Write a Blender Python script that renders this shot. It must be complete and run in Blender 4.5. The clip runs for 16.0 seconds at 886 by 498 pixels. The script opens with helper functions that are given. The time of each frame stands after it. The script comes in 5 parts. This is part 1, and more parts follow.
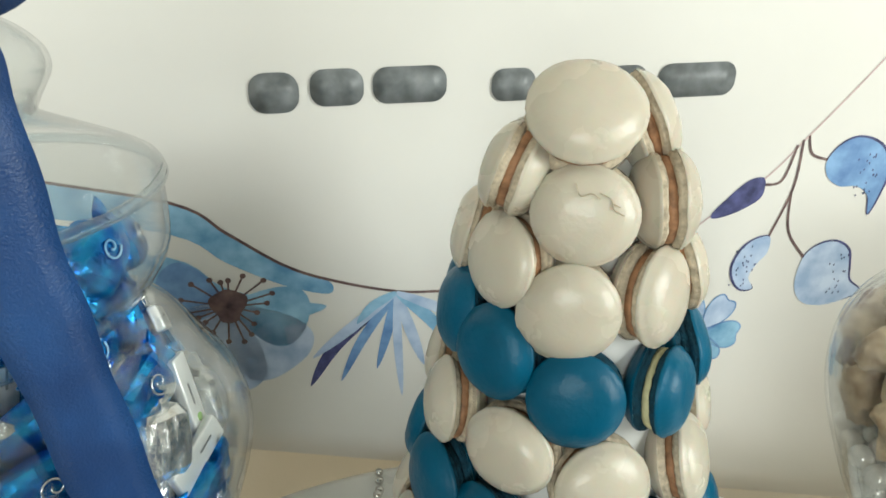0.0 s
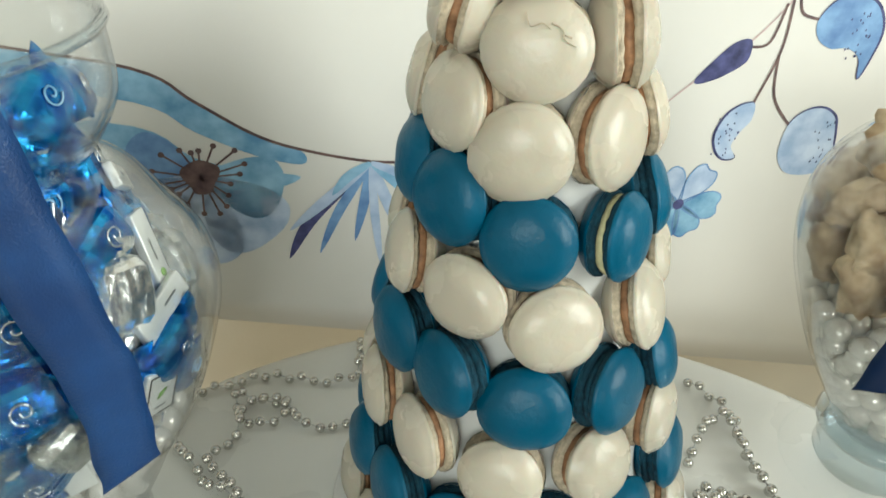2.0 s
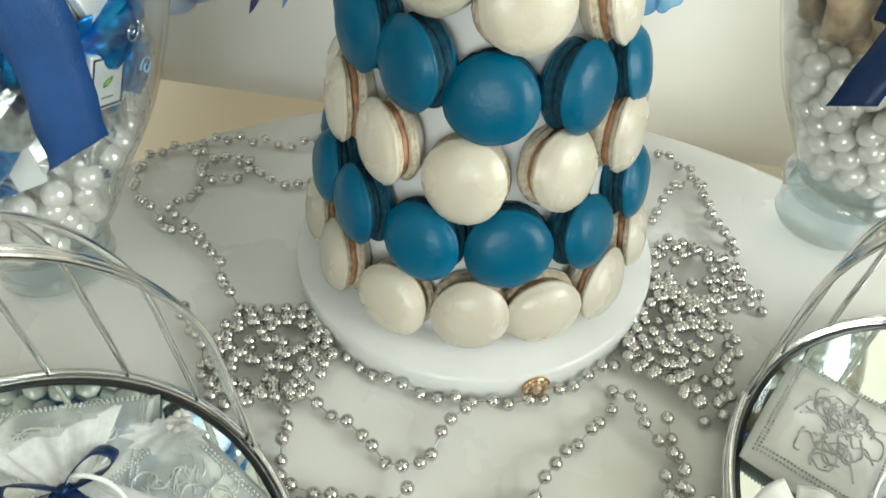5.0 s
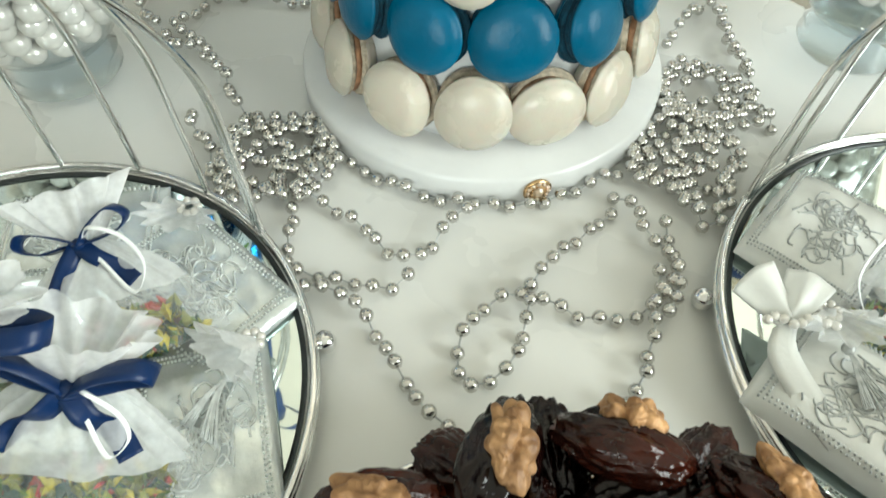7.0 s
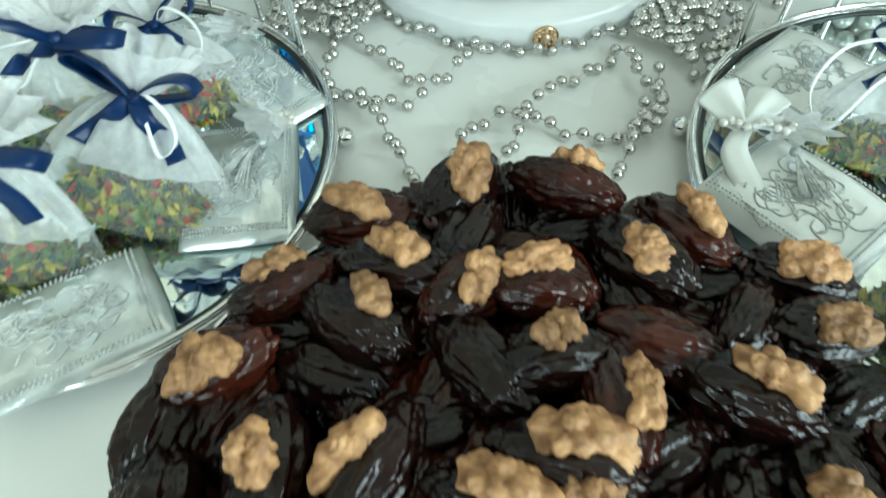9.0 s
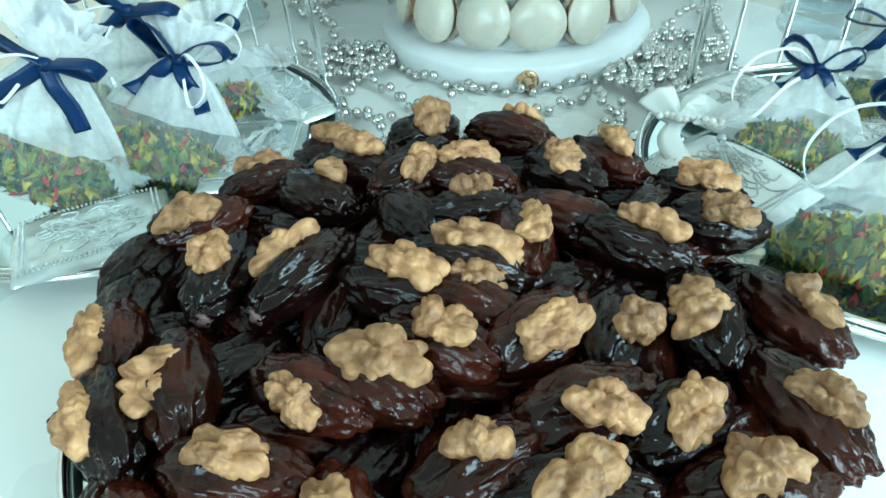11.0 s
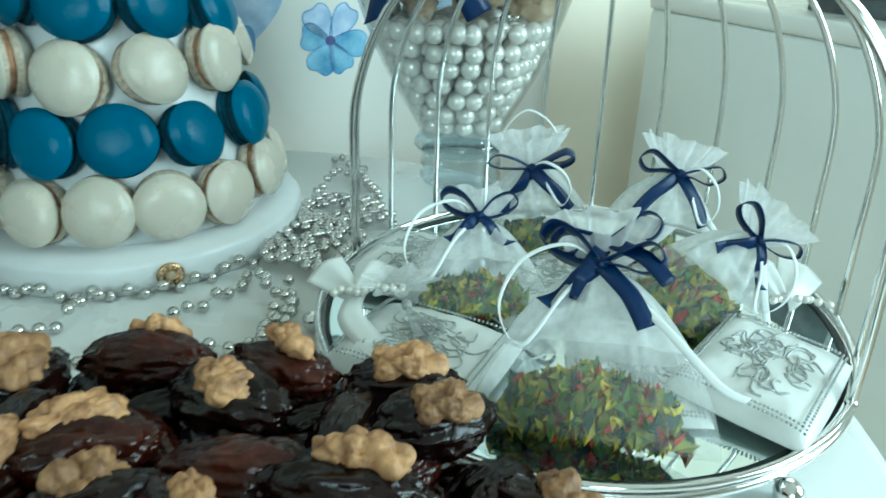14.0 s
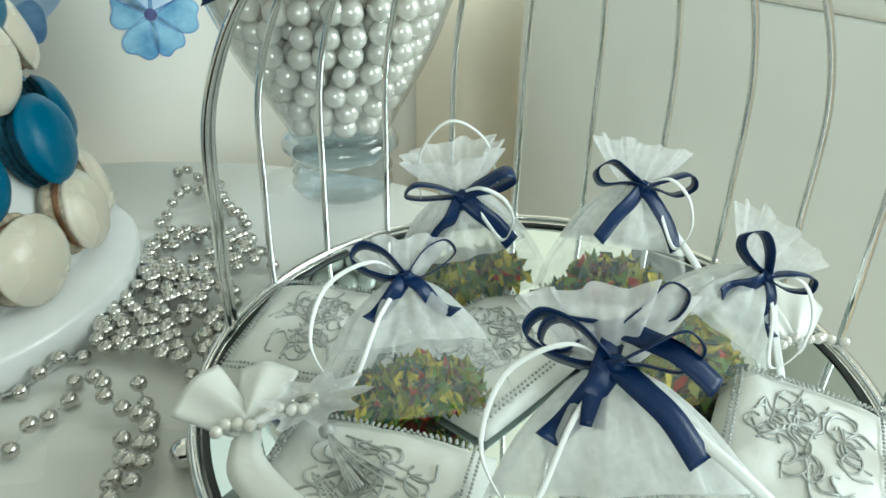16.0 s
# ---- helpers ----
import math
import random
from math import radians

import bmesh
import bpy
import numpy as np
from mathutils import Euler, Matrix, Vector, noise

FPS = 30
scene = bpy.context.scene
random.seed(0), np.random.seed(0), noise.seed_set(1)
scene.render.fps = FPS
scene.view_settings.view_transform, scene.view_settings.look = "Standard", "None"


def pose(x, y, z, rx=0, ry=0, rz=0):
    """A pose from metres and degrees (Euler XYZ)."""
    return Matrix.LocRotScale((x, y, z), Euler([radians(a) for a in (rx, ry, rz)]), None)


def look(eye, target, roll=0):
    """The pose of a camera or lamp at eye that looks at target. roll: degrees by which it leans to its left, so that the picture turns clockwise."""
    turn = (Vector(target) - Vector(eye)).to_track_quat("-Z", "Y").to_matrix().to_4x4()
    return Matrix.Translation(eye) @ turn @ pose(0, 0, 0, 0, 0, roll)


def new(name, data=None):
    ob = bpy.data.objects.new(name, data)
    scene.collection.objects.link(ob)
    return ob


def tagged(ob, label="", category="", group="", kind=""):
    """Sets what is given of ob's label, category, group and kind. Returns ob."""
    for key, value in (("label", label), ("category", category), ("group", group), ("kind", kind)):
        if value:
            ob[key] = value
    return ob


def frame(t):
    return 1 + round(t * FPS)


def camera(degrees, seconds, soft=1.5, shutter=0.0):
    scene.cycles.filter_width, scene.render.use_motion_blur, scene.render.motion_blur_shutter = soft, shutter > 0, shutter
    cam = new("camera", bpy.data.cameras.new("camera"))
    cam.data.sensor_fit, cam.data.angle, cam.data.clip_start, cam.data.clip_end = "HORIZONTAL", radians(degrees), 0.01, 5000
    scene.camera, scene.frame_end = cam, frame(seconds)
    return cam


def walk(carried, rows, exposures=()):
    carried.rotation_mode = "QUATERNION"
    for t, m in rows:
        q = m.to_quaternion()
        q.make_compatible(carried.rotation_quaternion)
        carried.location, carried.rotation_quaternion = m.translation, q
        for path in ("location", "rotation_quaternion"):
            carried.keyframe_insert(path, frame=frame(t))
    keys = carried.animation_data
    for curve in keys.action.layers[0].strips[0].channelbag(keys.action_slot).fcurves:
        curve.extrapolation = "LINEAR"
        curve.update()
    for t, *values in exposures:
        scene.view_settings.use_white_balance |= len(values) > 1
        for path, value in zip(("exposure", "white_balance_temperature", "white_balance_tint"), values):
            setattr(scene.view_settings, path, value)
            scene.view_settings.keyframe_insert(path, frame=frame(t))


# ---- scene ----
cam = camera(66.2, 16.0, shutter=0.4)
PATH = [
    (0, (0.004, -0.016, 0.399), (-0.034, 1.798, -0.442), -0.2),
    (0.5, (0.013, -0.017, 0.399), (-0.048, 1.759, -0.518), -0.8),
    (1, (0.014, -0.018, 0.39), (-0.04, 1.726, -0.587), -0.8),
    (1.5, (0.018, -0.017, 0.388), (-0.026, 1.681, -0.668), -1.0),
    (2, (0.023, -0.022, 0.379), (-0.018, 1.645, -0.725), -0.9),
    (2.5, (0.024, -0.026, 0.367), (-0.014, 1.613, -0.78), -0.9),
    (3.2, (0.027, -0.033, 0.351), (0.0, 1.534, -0.891), -0.6),
    (5.5, (0.028, -0.066, 0.306), (0.07, 1.292, -1.161), 2.7),
    (6, (0.034, -0.075, 0.299), (0.061, 1.217, -1.228), 2.5),
    (6.5, (0.037, -0.086, 0.291), (0.057, 1.147, -1.284), 2.3),
    (7, (0.037, -0.098, 0.284), (0.028, 1.084, -1.329), 1.7),
    (7.5, (0.043, -0.114, 0.277), (0.031, 1.023, -1.368), 0.6),
    (8, (0.054, -0.133, 0.269), (0.006, 0.968, -1.4), -0.9),
    (8.5, (0.068, -0.16, 0.269), (-0.062, 0.957, -1.385), -2.5),
    (9, (0.088, -0.203, 0.27), (-0.158, 0.942, -1.352), -3.5),
    (9.2, (0.099, -0.221, 0.27), (-0.185, 0.919, -1.349), -4.3),
    (11.5, (0.155, -0.312, 0.21), (-0.316, 1.284, -0.899), -2.5),
    (12, (0.154, -0.306, 0.202), (-0.196, 1.381, -0.815), -1.0),
    (12.5, (0.154, -0.295, 0.199), (0.02, 1.444, -0.78), -0.1),
    (13, (0.15, -0.278, 0.198), (0.263, 1.503, -0.706), 0.3),
    (13.5, (0.15, -0.259, 0.199), (0.44, 1.516, -0.676), 0.6),
    (14, (0.156, -0.236, 0.2), (0.584, 1.512, -0.672), 0.7),
    (14.5, (0.161, -0.213, 0.204), (0.713, 1.501, -0.667), 0.9),
    (15, (0.167, -0.18, 0.206), (0.793, 1.49, -0.698), -0.1),
    (15.5, (0.164, -0.147, 0.203), (0.869, 1.446, -0.779), 0.4),
    (16, (0.164, -0.123, 0.199), (0.959, 1.418, -0.797), 0.8),
]
EXPOSURES = [(0, -0.22, 6400, 1), (3, -0.07, 6500, -1), (5.5, 0.17, 6250, -1), (6.5, 0.27, 6200, -1), (8, 0.22, 5900, -7), (9, 0.15, 5400, -14), (11.5, 0.25, 4700, -22), (12.5, 0.3, 4800, -22), (13.5, 0.22, 4900, -20), (14, -0.25, 4950, -22), (15, -0.42, 5100, -19), (15.5, -0.38, 5400, -16), (16, -0.2, 5800, -10)]
walk(cam, [(t, look(eye, target, roll)) for t, eye, target, roll in PATH], EXPOSURES)

# ---- light ----
world = bpy.data.worlds.new("sky")
scene.world = world
world.use_nodes = True
wn = world.node_tree.nodes
wsky = wn.new("ShaderNodeTexSky")
wsky.sky_type, wsky.sun_disc = "NISHITA", False
wsky.sun_elevation, wsky.sun_rotation = radians(40), radians(120)
world.node_tree.links.new(wsky.outputs["Color"], wn["Background"].inputs["Color"])
wn["Background"].inputs["Strength"].default_value = 0.1


def window_and_fill_lamp(name, m, w, h, power, colour):
    d = bpy.data.lights.new(name, "AREA")
    d.shape, d.size, d.size_y, d.energy, d.color = "RECTANGLE", w, h, power, colour
    o = new(name, d)
    o.matrix_world = m
    return o


window_and_fill_lamp("window_light", look((1.86, -0.75, 0.75), (0.4, -0.2, 0.25)), 1.12, 1.2, 50.0, (1.0, 0.98, 0.95))
# fill lamp added behind the camera; no window is known on this side
window_and_fill_lamp("window_light", look((-0.6, -3.04, 0.9), (-0.35, -1.0, 0.55)), 1.42, 1.12, 48.0, (1.0, 0.98, 0.95))

# ---- materials ----
MATS = {}


def mat(name, colour, rough=0.5, metal=0.0, vary=0.0, scale=40.0, bump=0.0, bump_scale=200.0, second=None, random_tint=0.0, coat=0.0,
        transmission=0.0, ior=1.45, alpha=1.0, sheen=0.0, spec=0.5, sub=0.0, sub_radius=0.003, detail=4.0, rough_vary=0.0, depth=0.001):
    if name in MATS:
        return MATS[name]
    m = bpy.data.materials.new(name)
    m.use_nodes = True
    t = m.node_tree
    n, l = t.nodes, t.links
    b = n["Principled BSDF"]
    b.inputs["Roughness"].default_value = rough
    b.inputs["Metallic"].default_value = metal
    b.inputs["Coat Weight"].default_value = coat
    b.inputs["Coat Roughness"].default_value = 0.12
    b.inputs["Transmission Weight"].default_value = transmission
    b.inputs["IOR"].default_value = ior
    b.inputs["Alpha"].default_value = alpha
    b.inputs["Sheen Weight"].default_value = sheen
    b.inputs["Specular IOR Level"].default_value = spec
    b.inputs["Subsurface Weight"].default_value = sub
    b.inputs["Subsurface Scale"].default_value = sub_radius
    b.inputs["Base Color"].default_value = (*colour, 1)
    co = n.new("ShaderNodeTexCoord")
    if vary or second:
        a = n.new("ShaderNodeTexNoise")
        a.inputs["Scale"].default_value, a.inputs["Detail"].default_value = scale, detail
        l.new(co.outputs["Object"], a.inputs["Vector"])
        r = n.new("ShaderNodeValToRGB")
        lo = tuple(c * (1 - vary) for c in colour)
        hi = second or tuple(min(1, c * (1 + vary * 0.6)) for c in colour)
        r.color_ramp.elements[0].position, r.color_ramp.elements[1].position = 0.32, 0.68
        r.color_ramp.elements[0].color, r.color_ramp.elements[1].color = (*lo, 1), (*hi, 1)
        l.new(a.outputs["Fac"], r.inputs["Fac"])
        out = r.outputs["Color"]
        if random_tint:
            oi = n.new("ShaderNodeObjectInfo")
            h = n.new("ShaderNodeHueSaturation")
            mr = n.new("ShaderNodeMapRange")
            mr.inputs["To Min"].default_value, mr.inputs["To Max"].default_value = 1 - random_tint, 1 + random_tint
            l.new(oi.outputs["Random"], mr.inputs["Value"])
            l.new(mr.outputs["Result"], h.inputs["Value"])
            l.new(out, h.inputs["Color"])
            out = h.outputs["Color"]
        l.new(out, b.inputs["Base Color"])
        if rough_vary:
            mr2 = n.new("ShaderNodeMapRange")
            mr2.inputs["To Min"].default_value, mr2.inputs["To Max"].default_value = max(0, rough - rough_vary), min(1, rough + rough_vary)
            l.new(a.outputs["Fac"], mr2.inputs["Value"])
            l.new(mr2.outputs["Result"], b.inputs["Roughness"])
    if bump:
        a2 = n.new("ShaderNodeTexNoise")
        a2.inputs["Scale"].default_value, a2.inputs["Detail"].default_value = bump_scale, 6
        l.new(co.outputs["Object"], a2.inputs["Vector"])
        bp = n.new("ShaderNodeBump")
        bp.inputs["Strength"].default_value, bp.inputs["Distance"].default_value = bump, depth
        l.new(a2.outputs["Fac"], bp.inputs["Height"])
        l.new(bp.outputs["Normal"], b.inputs["Normal"])
    MATS[name] = m
    return m


def sheer(name, colour, cover, scale=260.0):
    """Woven gauze: part thread, part open."""
    m = bpy.data.materials.new(name)
    m.use_nodes = True
    n, l = m.node_tree.nodes, m.node_tree.links
    n.remove(n["Principled BSDF"])
    tr, df, tl, mx, ad = [n.new("ShaderNode" + k) for k in ("BsdfTransparent", "BsdfPrincipled", "BsdfTranslucent", "MixShader", "MixShader")]
    df.inputs["Base Color"].default_value, df.inputs["Roughness"].default_value, df.inputs["Sheen Weight"].default_value = (*colour, 1), 0.45, 0.5
    tl.inputs["Color"].default_value = (*colour, 1)
    ad.inputs["Fac"].default_value = 0.4
    l.new(df.outputs[0], ad.inputs[1])
    l.new(tl.outputs[0], ad.inputs[2])
    co = n.new("ShaderNodeTexCoord")
    no = n.new("ShaderNodeTexNoise")
    no.inputs["Scale"].default_value = scale
    l.new(co.outputs["Object"], no.inputs["Vector"])
    mr = n.new("ShaderNodeMapRange")
    mr.inputs["From Min"].default_value, mr.inputs["From Max"].default_value = 0.35, 0.65
    mr.inputs["To Min"].default_value, mr.inputs["To Max"].default_value = cover - 0.05, cover + 0.05
    l.new(no.outputs["Fac"], mr.inputs["Value"])
    l.new(mr.outputs["Result"], mx.inputs["Fac"])
    l.new(tr.outputs[0], mx.inputs[1])
    l.new(ad.outputs[0], mx.inputs[2])
    l.new(mx.outputs[0], n["Material Output"].inputs["Surface"])
    return m


WHITE_TABLE = mat("white_lacquer", (0.80, 0.80, 0.77), 0.28, vary=0.04, scale=9, bump=0.05, bump_scale=60, rough_vary=0.06)
PLASTER = mat("cream_plaster", (0.78, 0.72, 0.61), 0.8, vary=0.07, scale=5, bump=0.15, bump_scale=300)
WALL_PAINT = mat("white_wall_paint", (0.60, 0.60, 0.57), 0.75, vary=0.05, scale=4, bump=0.1, bump_scale=250)
FLOOR = mat("beige_floor", (0.55, 0.46, 0.34), 0.4, vary=0.1, scale=6)
CABINET = mat("satin_white_furniture", (0.80, 0.82, 0.79), 0.45, vary=0.05, scale=6, bump=0.05)
GREY_CLOTH = mat("grey_cloth", (0.20, 0.22, 0.23), 0.9, vary=0.25, scale=60, bump=0.5, bump_scale=700)
VINYL = mat("banner_vinyl", (0.72, 0.71, 0.675), 0.42, vary=0.03, scale=7, bump=0.05, bump_scale=40)
INK_BLUE = mat("watercolour_blue", (0.10, 0.22, 0.50), 0.45, second=(0.24, 0.42, 0.68), scale=45, vary=0.15)
INK_PALE = mat("watercolour_pale_blue", (0.36, 0.50, 0.74), 0.45, second=(0.56, 0.66, 0.82), scale=50, vary=0.15)
INK_SKY = mat("watercolour_sky", (0.14, 0.36, 0.62), 0.45, second=(0.34, 0.58, 0.76), scale=45, vary=0.2)
INK_DARK = mat("watercolour_indigo", (0.035, 0.04, 0.13), 0.45, second=(0.09, 0.10, 0.26), scale=90, vary=0.3)
INK_BROWN = mat("watercolour_brown", (0.10, 0.06, 0.07), 0.5, second=(0.20, 0.13, 0.12), scale=90, vary=0.3)
INK_GREY = mat("embossed_grey", (0.12, 0.135, 0.14), 0.4, second=(0.24, 0.26, 0.27), scale=60, vary=0.2)
INK_PINK = mat("watercolour_pink", (0.55, 0.42, 0.42), 0.5, vary=0.2, scale=80)
SATIN = mat("white_satin_wrap", (0.70, 0.71, 0.70), 0.3, vary=0.05, scale=30, bump=0.3, bump_scale=120, coat=0.3)
SHELL_WHITE = mat("ivory_macaron_shell", (0.53, 0.49, 0.405), 0.27, vary=0.05, scale=35, bump=0.25, bump_scale=260, random_tint=0.06, sub=0.15, rough_vary=0.08)
SHELL_BLUE = mat("teal_macaron_shell", (0.001, 0.086, 0.165), 0.34, vary=0.12, spec=0.28, scale=40, bump=0.3, bump_scale=320, random_tint=0.1, rough_vary=0.1)
FOOT_WHITE = mat("baked_macaron_foot", (0.54, 0.465, 0.35), 0.9, vary=0.35, scale=300, bump=0.6, bump_scale=900)
FOOT_BLUE = mat("teal_macaron_foot", (0.004, 0.05, 0.085), 0.9, vary=0.4, scale=300, bump=1.0, bump_scale=900)
CREAM = mat("caramel_cream", (0.36, 0.19, 0.10), 0.6, vary=0.5, scale=200, bump=0.5)
CREAM_PALE = mat("pale_cream", (0.62, 0.60, 0.36), 0.6, vary=0.2, scale=200, bump=0.5)
CHROME = mat("polished_chrome", (0.80, 0.80, 0.79), 0.09, 1.0, vary=0.05, scale=80)
SILVER_BEAD = mat("silver_bead", (0.62, 0.61, 0.58), 0.16, 1.0, vary=0.08, scale=200)
MIRROR = mat("tray_mirror", (0.66, 0.74, 0.73), 0.03, 1.0)
DARK_EDGE = mat("dark_seal", (0.02, 0.025, 0.025), 0.35)


def thin_glass(name, tint, gloss=1.0):
    m = bpy.data.materials.new(name)
    m.use_nodes = True
    n, l = m.node_tree.nodes, m.node_tree.links
    n.remove(n["Principled BSDF"])
    tr, gl, fr, mx = [n.new("ShaderNode" + k) for k in ("BsdfTransparent", "BsdfGlossy", "LayerWeight", "MixShader")]
    rise, lift = n.new("ShaderNodeMath"), n.new("ShaderNodeMath")
    rise.operation, lift.operation = "POWER", "MULTIPLY_ADD"
    rise.inputs[1].default_value, lift.inputs[1].default_value, lift.inputs[2].default_value = 3.2, 0.85 * gloss, 0.05 * gloss
    tr.inputs["Color"].default_value = (*tint, 1)
    gl.inputs["Roughness"].default_value = 0.03
    fr.inputs["Blend"].default_value = 0.5
    l.new(fr.outputs["Facing"], rise.inputs[0])
    l.new(rise.outputs[0], lift.inputs[0])
    l.new(lift.outputs[0], mx.inputs["Fac"])
    l.new(tr.outputs[0], mx.inputs[1])
    l.new(gl.outputs[0], mx.inputs[2])
    l.new(mx.outputs[0], n["Material Output"].inputs["Surface"])
    return m


GLASS = thin_glass("clear_thin_glass", (0.97, 0.98, 0.98))
GLASS_FOOT = thin_glass("flat_foot_glass", (0.99, 0.995, 0.995), 0.06)
GLASS_SOLID = thin_glass("clear_thick_glass", (0.86, 0.92, 0.95), 1.7)
FOIL_BLUE = mat("blue_foil", (0.008, 0.09, 0.42), 0.24, 0.85, second=(0.035, 0.33, 0.66), scale=140, bump=0.8, bump_scale=220)
FOIL_SILVER = mat("silver_foil", (0.66, 0.68, 0.68), 0.22, 0.9, vary=0.25, scale=140, bump=0.8, bump_scale=200)
PAPER = mat("white_wrapper_paper", (0.76, 0.78, 0.77), 0.3, 0.4, vary=0.12, scale=60, bump=0.5, bump_scale=150)
INK_BLACK = mat("black_print", (0.02, 0.02, 0.025), 0.5)
INK_GREEN = mat("green_print", (0.16, 0.36, 0.05), 0.5)
RIBBON = mat("navy_satin_ribbon", (0.0022, 0.018, 0.075), 0.36, vary=0.1, spec=0.35, scale=25, bump=0.12, bump_scale=900)
RIBBON_WIDE = mat("blue_satin_ribbon", (0.008, 0.040, 0.145), 0.36, second=(0.014, 0.062, 0.20), vary=0.15, spec=0.5, scale=30, bump=0.35, bump_scale=1100)
RIBBON_WHITE = mat("white_cord", (0.80, 0.82, 0.81), 0.35, vary=0.04, scale=60)
ORGANZA = sheer("white_organza", (0.90, 0.92, 0.92), 0.18)
ORGANZA_FOLDED = sheer("folded_organza", (0.90, 0.92, 0.92), 0.56)
ORGANZA_DENSE = sheer("gathered_organza", (0.92, 0.93, 0.93), 0.6)
POUCH = mat("white_velvet_satin", (0.74, 0.75, 0.72), 0.38, vary=0.05, scale=40, bump=0.3, bump_scale=150, sheen=0.3)
POUCH_SILVER = mat("silver_embossed_pouch", (0.70, 0.74, 0.73), 0.24, 0.6, vary=0.2, scale=60, bump=0.6, bump_scale=160)
THREAD = mat("silver_thread", (0.50, 0.52, 0.51), 0.5, 0.35, vary=0.3, scale=300)
THREAD_PALE = mat("pale_silver_thread", (0.66, 0.69, 0.68), 0.4, 0.4, vary=0.25, scale=300)
PEARL = mat("pearl", (0.80, 0.78, 0.73), 0.2, 0.3, vary=0.04, scale=90, coat=0.6)
CRACKER = mat("toasted_crumb", (0.46, 0.31, 0.18), 0.8, second=(0.68, 0.55, 0.38), vary=0.25, scale=90, bump=1.0, bump_scale=350, random_tint=0.15)
DATE = mat("date_skin", (0.0035, 0.0016, 0.0015), 0.08, second=(0.010, 0.0030, 0.0022), vary=0.2, scale=55, bump=0.7, bump_scale=140, depth=0.002, random_tint=0.3, spec=0.38, rough_vary=0.06)
DATE_RED = mat("date_skin_reddish", (0.006, 0.0022, 0.0018), 0.09, second=(0.045, 0.0095, 0.0045), vary=0.3, scale=60, bump=0.7, bump_scale=140, depth=0.002, random_tint=0.3, spec=0.38, rough_vary=0.06)
WALNUT = mat("walnut", (0.26, 0.120, 0.044), 0.5, second=(0.52, 0.30, 0.135), vary=0.4, scale=150, bump=0.8, bump_scale=420, random_tint=0.28, detail=7)
GOLD = mat("gold_setting", (0.62, 0.42, 0.22), 0.25, 1.0, vary=0.1, scale=200)
CRYSTAL = mat("champagne_crystal", (0.85, 0.68, 0.46), 0.05, transmission=0.6, ior=1.7)
HERBS = [mat("herb_%s" % k, c, 0.7, vary=0.35, scale=300) for k, c in
         (("olive", (0.24, 0.25, 0.03)), ("green", (0.12, 0.21, 0.03)), ("dark_green", (0.02, 0.07, 0.045)), ("yellow", (0.55, 0.46, 0.04)), ("red", (0.42, 0.03, 0.015)), ("brown", (0.12, 0.06, 0.03)))]


# ---- shape helpers ----
def finish(bm, smooth=True):
    bmesh.ops.recalc_face_normals(bm, faces=bm.faces)
    for f in bm.faces:
        f.smooth = smooth
    return bm


def mesh_of(name, bm, *mats, smooth=True):
    finish(bm, smooth)
    me = bpy.data.meshes.new(name)
    bm.to_mesh(me)
    bm.free()
    for m in mats:
        me.materials.append(m)
    return me


def part(name, bm, material, parent=None, label="", m=None, smooth=True):
    """One mesh object, under a thing or a part."""
    me = bm if isinstance(bm, bpy.types.Mesh) else mesh_of(name, bm, material, smooth=smooth)
    o = new(name, me)
    if m is not None:
        o.matrix_basis = m
    if parent is not None:
        o.parent = parent
    if label:
        o["label"] = label
    return o


def thing(name, label, category, m=None, group="", kind=""):
    o = new(name)
    o.empty_display_size = 0.01
    if m is not None:
        o.matrix_basis = m
    return tagged(o, label, category, group, kind)


def lathe(profile, seg=48, bm=None, wob=None):
    bm = bm or bmesh.new()
    rings = []
    for r, z in profile:
        if r < 1e-6:
            rings.append([bm.verts.new((0, 0, z))])
        else:
            ring = []
            for i in range(seg):
                a = 2 * math.pi * i / seg
                k = 1 + (wob(a, r, z) if wob else 0)
                ring.append(bm.verts.new((r * k * math.cos(a), r * k * math.sin(a), z)))
            rings.append(ring)
    for a, b in zip(rings, rings[1:]):
        if len(a) == 1 and len(b) == 1:
            continue
        for i in range(seg):
            j = (i + 1) % seg
            if len(a) == 1:
                bm.faces.new((a[0], b[j], b[i]))
            elif len(b) == 1:
                bm.faces.new((a[i], a[j], b[0]))
            else:
                bm.faces.new((a[i], a[j], b[j], b[i]))
    return bm


def spline(points, n, closed=False):
    """Catmull-Rom through the points, n samples a span."""
    p = [Vector(q) for q in points]
    out = []
    last = len(p) if closed else len(p) - 1
    for i in range(last):
        if closed:
            a, b, c, d = p[i - 1], p[i], p[(i + 1) % len(p)], p[(i + 2) % len(p)]
        else:
            a, b, c, d = p[max(i - 1, 0)], p[i], p[i + 1], p[min(i + 2, len(p) - 1)]
        for k in range(n):
            t = k / n
            out.append(0.5 * ((2 * b) + (c - a) * t + (2 * a - 5 * b + 4 * c - d) * t * t + (3 * b - a - 3 * c + d) * t ** 3))
    if not closed:
        out.append(p[-1])
    return out


